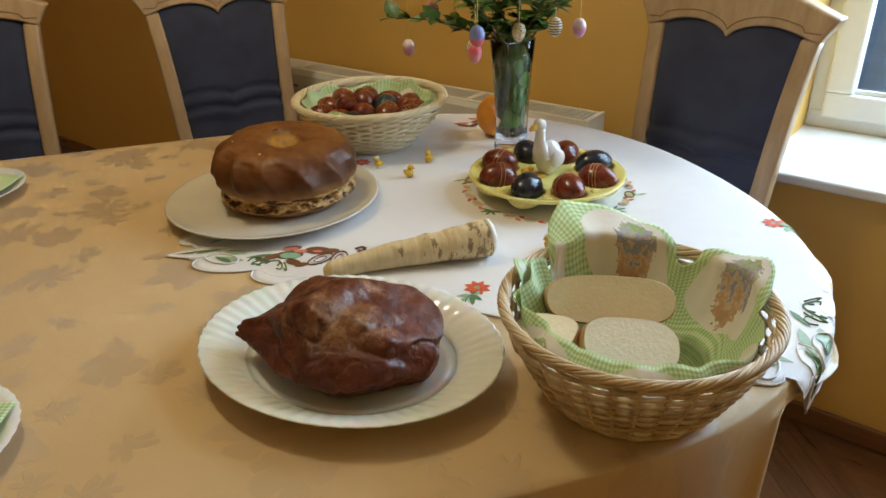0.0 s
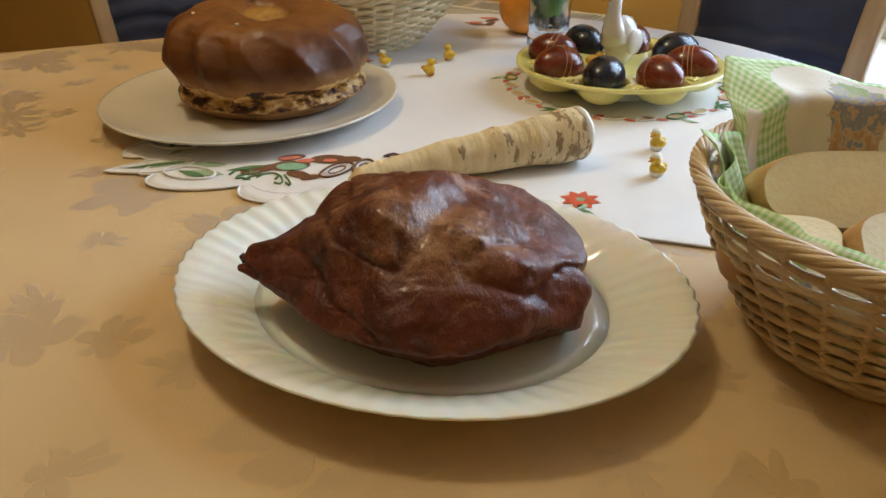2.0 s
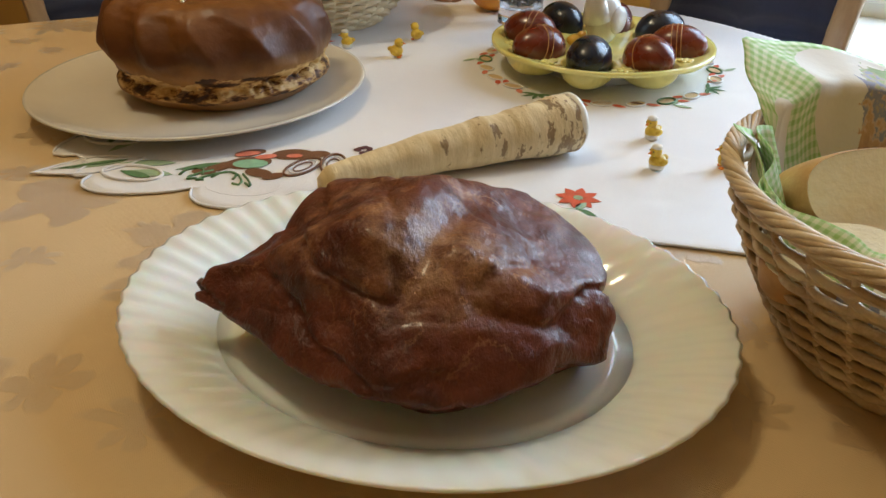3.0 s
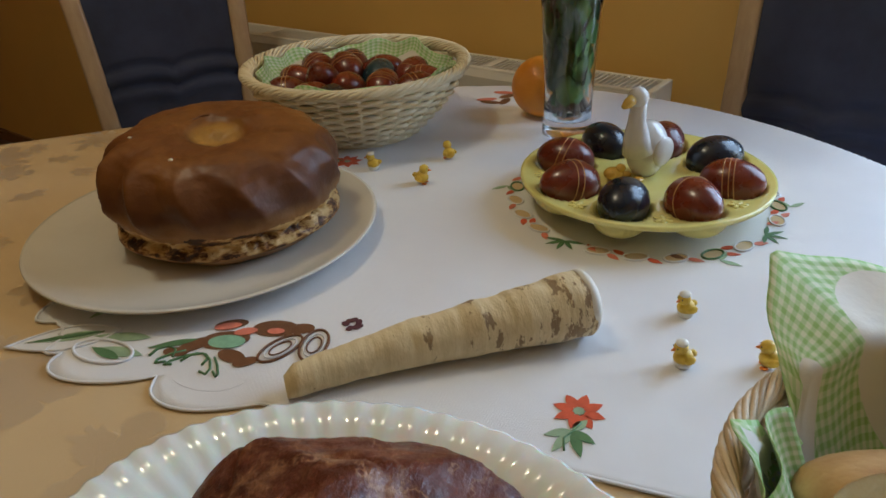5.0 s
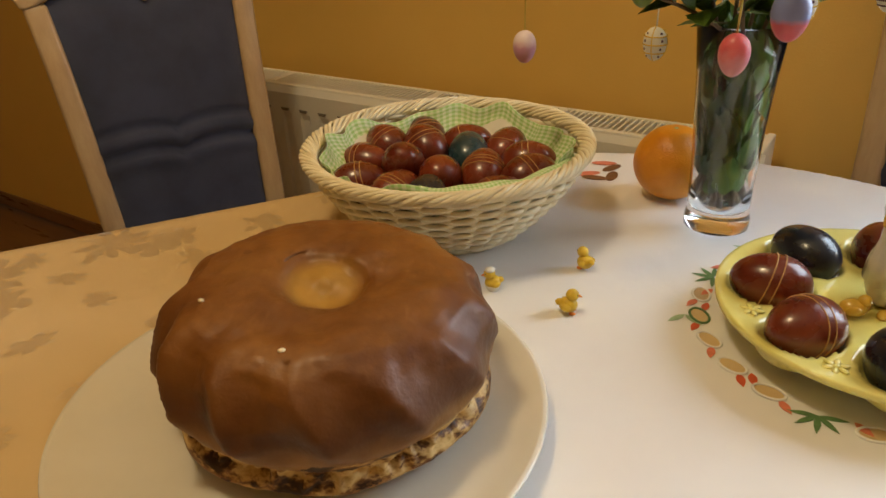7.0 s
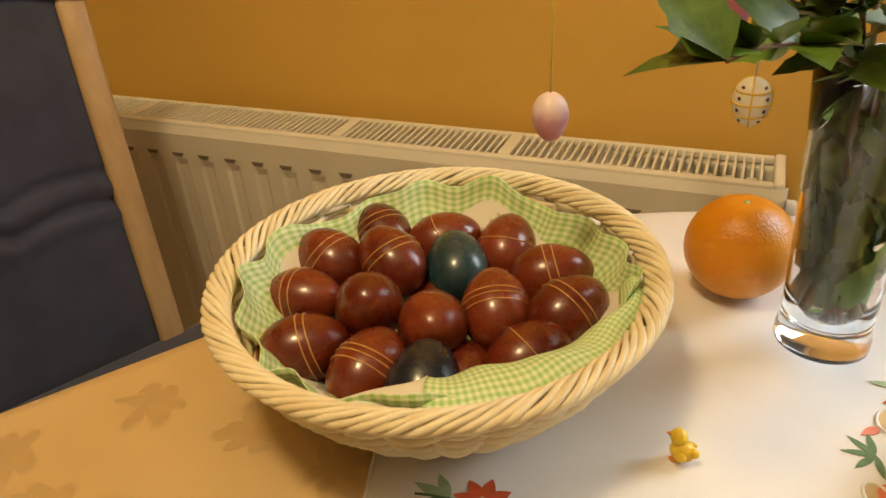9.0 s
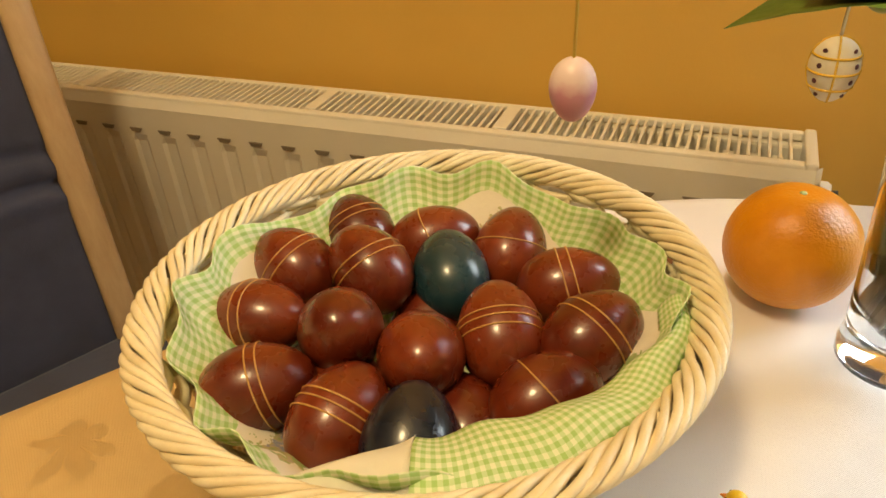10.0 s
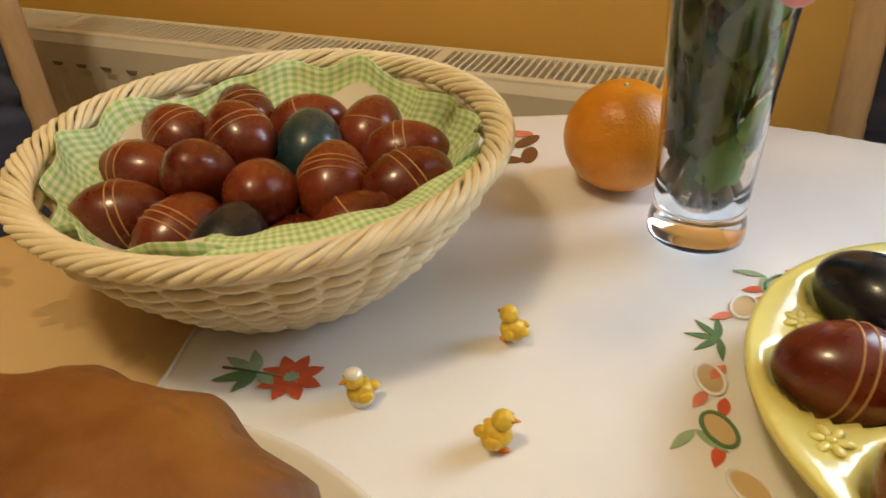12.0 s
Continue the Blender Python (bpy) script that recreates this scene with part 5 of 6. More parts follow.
# ---- egg plate ----
def egg_plate():
    at = Vector((-0.126, 0.247, TOP + 0.0025))
    r = 0.131
    p = thing("egg_plate", "round pale yellow ceramic egg plate with cups for eight eggs", "plate", pose(*at))
    cups = [(0.088 * math.cos(2 * math.pi * k / 8 + 0.166), 0.088 * math.sin(2 * math.pi * k / 8 + 0.166)) for k in range(8)]
    n, rings = 160, 44
    verts, faces = [], []

    def height(x, y, q):
        z = 0.030 + 0.0045 * smoothstep(0.80, 1.0, q) - 0.002 * smoothstep(0.55, 0.3, q)
        for cx, cy in cups:
            ang = math.atan2(cy, cx)
            dx, dy = x - cx, y - cy
            e = math.hypot((dx * math.cos(ang) + dy * math.sin(ang)) / 0.034, (-dx * math.sin(ang) + dy * math.cos(ang)) / 0.0268)
            if e < 1:
                z = min(z, 0.030 - 0.021 * math.sqrt(max(0, 1 - e ** 2.4)))
        return z

    for k in range(rings + 1):
        q = k / rings
        for i in range(n):
            a = 2 * math.pi * i / n
            x, y = q * r * math.cos(a), q * r * math.sin(a)
            verts.append((x, y, height(x, y, q)))
    for k in range(rings):
        faces += [(k * n + i, (k + 1) * n + i, (k + 1) * n + (i + 1) % n, k * n + (i + 1) % n) for i in range(n)]
    dish = part("dish", (verts, faces), MAT["yellow_glaze"], p)
    dish.modifiers.new("body", "SOLIDIFY").thickness = 0.0045
    part("foot_ring", revolve([(0.060, 0.0), (0.066, 0.0), (0.068, 0.024), (0.058, 0.024)], 64, closed=True), MAT["white_glaze"], p)
    # moulded blossoms between the cups
    petal = merge(*[moved(ball(0.0042, 0.0026, 0.0013, 10, 6), pose(0.0058 * math.cos(a), 0.0058 * math.sin(a), 0, 0, 0, math.degrees(a))) for a in [2 * math.pi * j / 6 for j in range(6)]], ball(0.003, 0.003, 0.0018, 10, 6))
    pm = mesh("moulded_blossom", *petal)
    pm.materials.append(MAT["yellow_glaze"])
    for k in range(8):
        a = 2 * math.pi * (k + 0.5) / 8 + 0.166
        part("moulded_blossom", pm, None, p, m=pose(0.108 * math.cos(a), 0.108 * math.sin(a), 0.0315, 0, 0, 30 * k))
    laid = [(-0.042, 0.248, "red_egg", 4), (-0.079, 0.297, "dark_egg", 0), (-0.131, 0.317, "red_egg", 0), (-0.193, 0.277, "dark_egg", 0), (-0.208, 0.223, "red_egg", 2), (-0.174, 0.162, "red_egg", 2), (-0.108, 0.144, "dark_egg", 0), (-0.058, 0.185, "red_egg", 1)]
    for cx, cy in cups:
        w = at + Vector((cx, cy, 0))
        x, y, c, k = min(laid, key=lambda e: (e[0] - w.x) ** 2 + (e[1] - w.y) ** 2)
        ang = math.degrees(math.atan2(cy, cx))
        egg((w.x, w.y, TOP + 0.038), 84, ang, c, LINES[k], DARK if c == "dark_egg" else RED if k else PLAIN, "eggs on the plate", 1.12)
    return at


egg_plate()


# ---- china goose in the plate's middle ----
def goose():
    at = Vector((-0.130, 0.254, TOP + 0.029))
    g = []
    body = ball(0.0225, 0.0180, 0.0295, 28, 18, (0.002, 0, 0.0275))
    body = ([(x + (0.010 if x > 0.02 else 0) * 0, y * (1 - 0.25 * smoothstep(0.015, 0.036, x)), z + 0.15 * max(0, x - 0.012)) for x, y, z in body[0]], body[1])
    g.append(body)
    neck = [(-0.010, 0, 0.030), (-0.015, 0, 0.045), (-0.0165, 0, 0.060), (-0.016, 0, 0.072), (-0.0165, 0, 0.080)]
    g.append(tube(neck, [0.0165, 0.0125, 0.0085, 0.0078, 0.0085], 18))
    g.append(ball(0.0105, 0.0098, 0.0100, 20, 14, (-0.0175, 0, 0.0835)))
    for s in (-1, 1):
        w = ball(0.0150, 0.0040, 0.0150, 18, 12, (0.007, s * 0.0158, 0.028))
        g.append(w)
    n_white = sum(len(f) for _, f in g)
    beak = tube([(-0.025, 0, 0.0825), (-0.031, 0, 0.0805), (-0.0375, 0, 0.0785)], [0.0058, 0.0050, 0.0022], 12)
    foot = merge(*[ball(0.0085, 0.0052, 0.0032, 12, 8, (-0.018, s * 0.008, 0.003)) for s in (-1, 1)])
    shape = merge(*g, beak, foot)
    me = mesh("china_goose", *shape)
    me.materials.append(MAT["white_glaze"])
    me.materials.append(MAT["gold_glaze"])
    for i, f in enumerate(me.polygons):
        f.material_index = 0 if i < n_white else 1
    ob = part("china_goose", me, None, m=pose(*at, 0, 0, 72) @ Matrix.Scale(1.08, 4))
    tagged(ob, "white glazed china goose with a golden beak on the egg plate", "figurine")


goose()


# ---- orange ----
def orange():
    def change(a, r, z, k):
        f = 1 + 0.012 * noise.noise(Vector((math.cos(a), math.sin(a), z * 20)))
        dent = 0.05 * math.exp(-(((a - 4.6 + math.pi) % (2 * math.pi) - math.pi) / 0.35) ** 2) * math.exp(-((z - 0.058) / 0.014) ** 2)
        return (r * f * (1 - dent) * math.cos(a), r * f * (1 - dent) * math.sin(a), z)

    prof = [(max(1e-6, 0.0425 * math.sin(math.pi * k / 28)), 0.0415 - 0.0415 * math.cos(math.pi * k / 28) - 0.0022 * math.exp(-((28 - k) / 2.0) ** 2)) for k in range(29)]
    o = thing("orange", "ripe orange with pitted peel standing on the white cloth", "fruit", pose(-0.363, 0.446, TOP + 0.0022) @ Matrix.Scale(1.03, 4))
    part("peel", revolve(prof, 48, change), MAT["orange_peel"], o)
    part("stem_scar", ball(0.0026, 0.0026, 0.0010, 10, 6), MAT["sage_thread"], o, m=pose(0, 0, 0.0808))


orange()


# ---- vase with budding twigs ----
def vase():
    at = Vector((-0.297, 0.397, TOP + 0.0022))
    v = thing("glass_vase", "tall clear glass vase with a thick base, filled with water", "vase", pose(*at))
    out = [(1e-5, 0.0), (0.030, 0.0), (0.0335, 0.002), (0.0335, 0.010), (0.0315, 0.020), (0.0320, 0.05), (0.0345, 0.11), (0.0380, 0.165), (0.0425, 0.212)]
    inn = [(0.0405, 0.212), (0.0360, 0.165), (0.0325, 0.11), (0.0300, 0.05), (0.0290, 0.026), (0.024, 0.022), (1e-5, 0.021)]
    g = part("glass_body", revolve(out + [(0.0420, 0.2132)] + inn, 64), MAT["glass"], v)
    g.visible_shadow = False
    w = part("water", revolve([(1e-5, 0.0213), (0.0238, 0.0223), (0.0288, 0.0265), (0.0298, 0.05), (0.0323, 0.11), (0.0357, 0.165), (0.0375, 0.185), (1e-5, 0.185)], 48), MAT["water"], v)
    w.visible_shadow = False
    return at


VASE_AT = vase()


def leaf_mesh(name, length, wide, curl):
    """An ovate leaf with a fold along its midrib and a toothed edge."""
    n = 9
    verts, faces = [], []
    for i in range(n):
        t = i / (n - 1)
        w = wide * math.sin(math.pi * t ** 0.75) ** 0.9 * (1 + 0.10 * (-1) ** i) + 0.0004
        z = -curl * t * t
        for s in (-1, -0.5, 0, 0.5, 1):
            verts.append((t * length, s * w, z + 0.18 * w * abs(s) * 1.2))
    for i in range(n - 1):
        for j in range(4):
            o = i * 5 + j
            faces.append((o, o + 5, o + 6, o + 1))
    me = mesh(name, verts, faces)
    me.materials.append(MAT["leaf"])
    return me


LEAVES = [leaf_mesh("leaf", 0.036, 0.0115, 0.006), leaf_mesh("leaf", 0.028, 0.0095, 0.004), leaf_mesh("leaf", 0.044, 0.0135, 0.010)]


def branches():
    b = thing("green_twigs", "bunch of budding green twigs with fresh leaves in the vase", "plant", pose(*VASE_AT))
    random.seed(11)
    # way of each twig out of the vase: bearing, how far out, how high
    ways = [(249, 0.245, 0.275, 0.10), (281, 0.292, 0.335, 0.05), (150, 0.20, 0.33, 0.06), (240, 0.16, 0.33, 0.05), (285, 0.13, 0.31, 0.04), (330, 0.17, 0.30, 0.05), (20, 0.18, 0.33, 0.05), (70, 0.12, 0.36, 0.04), (110, 0.14, 0.37, 0.05), (260, 0.08, 0.38, 0.02),
            (180, 0.10, 0.36, 0.03), (310, 0.09, 0.31, 0.05), (225, 0.10, 0.31, 0.05), (350, 0.10, 0.28, 0.05)]
    for bearing, outw, high, sag in ways:
        a = radians(bearing)
        foot = radians(bearing + 180 + random.uniform(-40, 40))
        pts = []
        for i in range(17):
            t = i / 16
            r = -0.018 + (0.030 + 0.018) * min(1, t / 0.5) if t < 0.5 else 0.030 + (outw - 0.030) * ((t - 0.5) / 0.5) ** 1.15
            z = 0.028 + (0.205 - 0.028) * t / 0.5 if t < 0.5 else 0.205 + (high - 0.205) * (1 - (1 - (t - 0.5) / 0.5) ** 1.6)
            pts.append(Vector((r * math.cos(a) + 0.004 * math.sin(t * 9 + bearing), r * math.sin(a) + 0.004 * math.cos(t * 8 + bearing), z)))
        twig = part("twig", tube(pts, [0.0030 - 0.0019 * i / 16 for i in range(17)], 7), MAT["stem"], b)
        for i in range(3, 17):
            inside = i <= 8
            for k in range(1 if inside else 3):
                if inside and random.random() < 0.25:
                    continue
                p = pts[i]
                d = (pts[min(16, i + 1)] - pts[i - 1]).normalized()
                turn = math.degrees(math.atan2(d.y, d.x)) + random.choice((-1, 1)) * random.uniform(25, 85)
                up = random.uniform(-55, 5) if not inside else random.uniform(-82, -62)
                s = random.uniform(0.7, 1.15) * (0.62 if inside else 1)
                me = random.choice(LEAVES)
                if inside and p.xy.length > 0.018:
                    turn = math.degrees(math.atan2(-p.y, -p.x)) + random.uniform(-30, 30)
                part("leaf", me, None, twig, m=Matrix.Translation(p) @ pose(0, 0, 0, random.uniform(-35, 35), up if not inside else up, turn) @ Matrix.Scale(s, 4))
    # leaves pressed together inside the glass
    for i in range(170):
        z = 0.050 + 0.155 * (i / 170) ** 0.8
        a, r = random.uniform(0, 6.283), (0.0225 + 0.055 * (z - 0.05)) * random.uniform(0.02, 1) ** 0.5
        me = random.choice(LEAVES)
        part("leaf", me, None, b, m=pose(r * math.cos(a), r * math.sin(a), z - 0.01, 0, 0, math.degrees(a) + random.uniform(-40, 40)) @ pose(0, 0, 0, random.uniform(-50, 50), random.uniform(-104, -84), 0) @ Matrix.Scale(random.uniform(0.75, 1.0), 4))
    return b


branches()


# ---- painted eggs that hang in the twigs ----
def two_tone(name, low, high, at=0.0, soft=0.004):
    k = Nodes(name)
    x, y, z = k.axes(k.coords())
    f = k.math("ADD", z, k.math("MULTIPLY", k.math("SUBTRACT", k.noise(160, 3), 0.5), soft * 2))
    m = k.math("MULTIPLY_ADD", k.math("SUBTRACT", f, at), 0.5 / soft, 0.5)
    m = k.math("MINIMUM", k.math("MAXIMUM", m, 0), 1)
    return k.end(k.mix(m, low, high), 0.35, k.bump(k.noise(300, 2), 0.3, 0.0006), Coat_Weight=0.2)


HANG_R, HANG_L = 0.0118, 0.0330


def hanging_egg(at, mat, label, thread_mat, bands=(), ribs=0, dots=False, s=1.0, thread=0.07):
    e = thing("hanging_egg", label, "decoration", pose(*at) @ Matrix.Scale(s, 4), "painted eggs hung in the twigs")
    prof = []
    for k in range(19):
        t = math.pi * k / 18
        prof.append((max(1e-6, HANG_R * math.sin(t) * (1 + 0.10 * math.cos(t) * -1)), -math.cos(t) * HANG_L / 2))
    part("shell", revolve(prof, 28), mat, e)

    def rad(z):
        q = 2 * z / HANG_L
        return HANG_R * math.sqrt(max(0, 1 - q * q)) * (1 + 0.10 * q)

    for z, m2 in bands:
        part("painted_band", tube([(rad(z) * math.cos(2 * math.pi * i / 28), rad(z) * math.sin(2 * math.pi * i / 28), z) for i in range(28)], 0.0007, 5, True), m2, e)
    for k in range(ribs):
        a = math.pi * k / ribs
        pts = []
        for i in range(40):
            t = 2 * math.pi * i / 40
            zz = -math.cos(t) * HANG_L / 2
            rr = HANG_R * math.sin(t) * (1 - 0.10 * math.cos(t))
            pts.append((rr * math.cos(a), rr * math.sin(a), zz))
        part("painted_rib", tube(pts, 0.0006, 5, True), MAT["gold_glaze"], e)
    if dots:
        for z in (-0.0108, -0.0035, 0.0043, 0.0110):
            for k in range(4):
                a = math.pi * (k + 0.5) / 2 + (0.1 if z > 0 else 0)
                part("painted_dot", ball(0.0014, 0.0014, 0.0005, 10, 5), MAT["plum_thread"], e, m=pose(rad(z) * math.cos(a), rad(z) * math.sin(a), z, 0, 90, math.degrees(a)))
    part("thread", tube([(0, 0, HANG_L / 2 - 0.001), (0.001, 0, HANG_L / 2 + thread * 0.5), (0, 0, HANG_L / 2 + thread)], 0.0009, 5), thread_mat, e)


MAT["lilac"] = two_tone("lilac_white_paint", (0.62, 0.30, 0.44), (0.80, 0.66, 0.70), 0.004)
MAT["pink"] = two_tone("pink_paint", (0.74, 0.30, 0.36), (0.72, 0.13, 0.16), 0.0, 0.008)
MAT["rose"] = two_tone("rose_paint", (0.62, 0.14, 0.24), (0.68, 0.26, 0.36), 0.0, 0.008)
MAT["blue_pink"] = two_tone("blue_over_red_paint", (0.62, 0.10, 0.15), (0.22, 0.26, 0.55), -0.003, 0.002)
MAT["green_egg"] = two_tone("green_paint", (0.16, 0.26, 0.05), (0.34, 0.42, 0.10), 0.010, 0.006)
MAT["white_egg"] = surface("white_egg_paint", (0.70, 0.65, 0.52), (0.78, 0.73, 0.61), 60, (0.35, 0.5))
GB = tuple((z, MAT["gold_glaze"]) for z in (-0.0078, 0.0005, 0.0082))
DB = tuple((z, MAT["plum_thread"]) for z in (-0.0104, -0.006, -0.002, 0.0026, 0.007, 0.0108))
hanging_egg((-0.490, 0.322, 0.941), MAT["lilac"], "pale lilac egg with a white top on a yellow thread", MAT["thread"], thread=0.10)
hanging_egg((-0.372, 0.372, 0.943), MAT["white_egg"], "white egg with golden lattice and dark dots", MAT["white_egg"], GB, 2, True)
hanging_egg((-0.268, 0.237, 0.970), MAT["pink"], "salmon pink egg on a yellow thread", MAT["thread"])
hanging_egg((-0.225, 0.184, 1.011), MAT["blue_pink"], "egg painted blue above and red below", MAT["thread"], s=1.05)
hanging_egg((-0.392, 0.278, 1.022), MAT["rose"], "rose pink egg on a yellow thread", MAT["thread"], s=1.1)
hanging_egg((-0.367, 0.310, 1.004), MAT["green_egg"], "green egg with a yellow top", MAT["thread"])
hanging_egg((-0.240, 0.328, 0.993), MAT["white_egg"], "white egg with golden lattice and dark dots", MAT["white_egg"], GB, 2, True)
hanging_egg((-0.179, 0.347, 1.004), MAT["white_egg"], "white egg with dark painted stripes", MAT["white_egg"], DB)
hanging_egg((-0.148, 0.374, 1.001), MAT["lilac"], "pale lilac egg with a white top on a yellow thread", MAT["thread"])


# ---- toy chicks ----
def chick(x, y, turn, hat, label, s=1.0):
    c = thing("toy_chick", label, "figurine", pose(x, y, CLOTH_Z + 0.0004, 0, 0, turn) @ Matrix.Scale(s * 0.9, 4), "toy chicks on the cloth")
    if hat:
        part("eggshell_base", revolve([(1e-5, 0), (0.0062, 0), (0.0076, 0.003), (0.0080, 0.006), (0.0072, 0.0062), (1e-5, 0.005)], 18), MAT["chick_white"], c)
    part("body", merge(ball(0.0086, 0.0078, 0.0074, 18, 12, (0, 0, 0.0086)), ball(0.004, 0.0035, 0.0032, 12, 8, (0.0078, 0, 0.0108))), MAT["chick"], c)
    for k in (-1, 1):
        part("wing", ball(0.0050, 0.0020, 0.0034, 12, 8), MAT["chick"], c, m=pose(0.0018, k * 0.0074, 0.0092, 20 * k, -15, 0))
    head = part("head", ball(0.0060, 0.0058, 0.0058, 16, 12), MAT["chick"], c, m=pose(-0.0035, 0, 0.0188))
    part("beak", tube([(-0.0052, 0, -0.0004), (-0.0088, 0, -0.0012)], [0.0018, 0.0004], 8), MAT["chick_orange"], head)
    for k in (-1, 1):
        part("eye", ball(0.0007, 0.0007, 0.0007, 8, 6), MAT["dark_gap"], head, m=pose(-0.0048, k * 0.0030, 0.0014))
    if hat:
        part("eggshell_hat", ball(0.0054, 0.0052, 0.0030, 14, 8), MAT["chick_white"], head, m=pose(0.0006, 0, 0.0045))
    else:
        for k in (-1, 1):
            part("foot", ball(0.0034, 0.0022, 0.0013, 10, 6), MAT["chick_orange"], c, m=pose(-0.004, k * 0.004, 0.0012))


chick(-0.362, 0.161, 200, False, "tiny yellow toy chick with orange wings on the white cloth", 1.08)
chick(-0.380, 0.240, 340, False, "tiny yellow toy chick turning aside on the white cloth", 1.05)
chick(-0.440, 0.164, 40, True, "tiny yellow toy chick in a white eggshell hat", 1.0)
chick(-0.009, 0.061, 60, True, "tiny yellow toy chick in a white eggshell hat", 1.0)
chick(0.013, -0.004, 50, True, "tiny yellow toy chick in a white eggshell hat", 1.0)
chick(0.066, 0.028, 20, False, "tiny yellow toy chick with orange wings on the white cloth", 1.05)
# the one that sits by the goose
chick_z = TOP + 0.0325
_c = thing("china_chick", "small golden china chick at the feet of the goose", "figurine", pose(-0.150, 0.222, chick_z, 0, 0, 200))
part("body", merge(ball(0.0105, 0.0080, 0.0070, 16, 10, (0, 0, 0.006)), ball(0.0052, 0.005, 0.005, 14, 10, (-0.007, 0, 0.0125))), MAT["gold_glaze"], _c)
part("wing", ball(0.006, 0.002, 0.004, 12, 8), MAT["gold_glaze"], _c, m=pose(0.002, 0.0075, 0.007))


# ---- embroidery on the white cloth ----
def oval(x, y, rx, ry, turn, n=20):
    c, s = math.cos(radians(turn)), math.sin(radians(turn))
    return [(x + rx * math.cos(2 * math.pi * i / n) * c - ry * math.sin(2 * math.pi * i / n) * s, y + rx * math.cos(2 * math.pi * i / n) * s + ry * math.sin(2 * math.pi * i / n) * c) for i in range(n)]


def leafy(x, y, length, wide, turn, n=9):
    """A pointed leaf from its foot at (x, y)."""
    c, s = math.cos(radians(turn)), math.sin(radians(turn))
    side = [(t / n * length, wide * math.sin(math.pi * (t / n) ** 0.85)) for t in range(n + 1)]
    pts = side + [(a, -b) for a, b in side[-2:0:-1]]
    return [(x + a * c - b * s, y + a * s + b * c) for a, b in pts]


STITCH_COUNT = itertools.count()


def stitched(name, outline, mat, lift=0.0006, label=""):
    # threads lie over one another, each a hair higher than the last
    verts, faces = prism(outline, 0.0003)
    lift = lift * 0.55 + 0.00006 * (next(STITCH_COUNT) % 7)
    part(name, ([draped(x, y, CLOTH_Z + lift + z, 0.0036 + lift + z) for x, y, z in verts], faces), MAT[mat], white_cloth_thing, label, smooth=False)


def stitched_line(name, pts, mat, r=0.0011, lift=0.0008, closed=False):
    part(name, tube([draped(x, y, CLOTH_Z + lift, 0.0042) for x, y in pts], r, 5, closed), MAT[mat], white_cloth_thing)


def daisy(x, y, s, turn, leaf_turn):
    for k in range(8):
        a = 45 * k + turn
        stitched("embroidered_petal", leafy(x + 0.0025 * s * math.cos(radians(a)), y + 0.0025 * s * math.sin(radians(a)), 0.0125 * s, 0.0034 * s, a), "red_thread")
    stitched("embroidered_centre", oval(x, y, 0.0032 * s, 0.0032 * s, 0, 12), "sage_thread", 0.0012)
    fx, fy = x + 0.016 * s * math.cos(radians(leaf_turn)), y + 0.016 * s * math.sin(radians(leaf_turn))
    stitched_line("embroidered_stem", [(x + (fx - x) * t * 0.5 + 0.004 * math.sin(t * 1.5), y + (fy - y) * t * 0.5) for t in (1, 2, 3, 4)], "green_thread", 0.0008)
    for d, l in ((-60, 0.016), (-20, 0.020), (25, 0.020), (65, 0.015), (150, 0.012)):
        stitched("embroidered_leaf", leafy(fx, fy, l * s, 0.0030 * s, leaf_turn + d), "green_thread" if d % 2 else "sage_thread")


daisy(-0.027, -0.092, 1.25, 10, 285)
daisy(-0.487, 0.166, 1.30, 0, 190)
daisy(0.226, 0.330, 1.20, 20, 350)


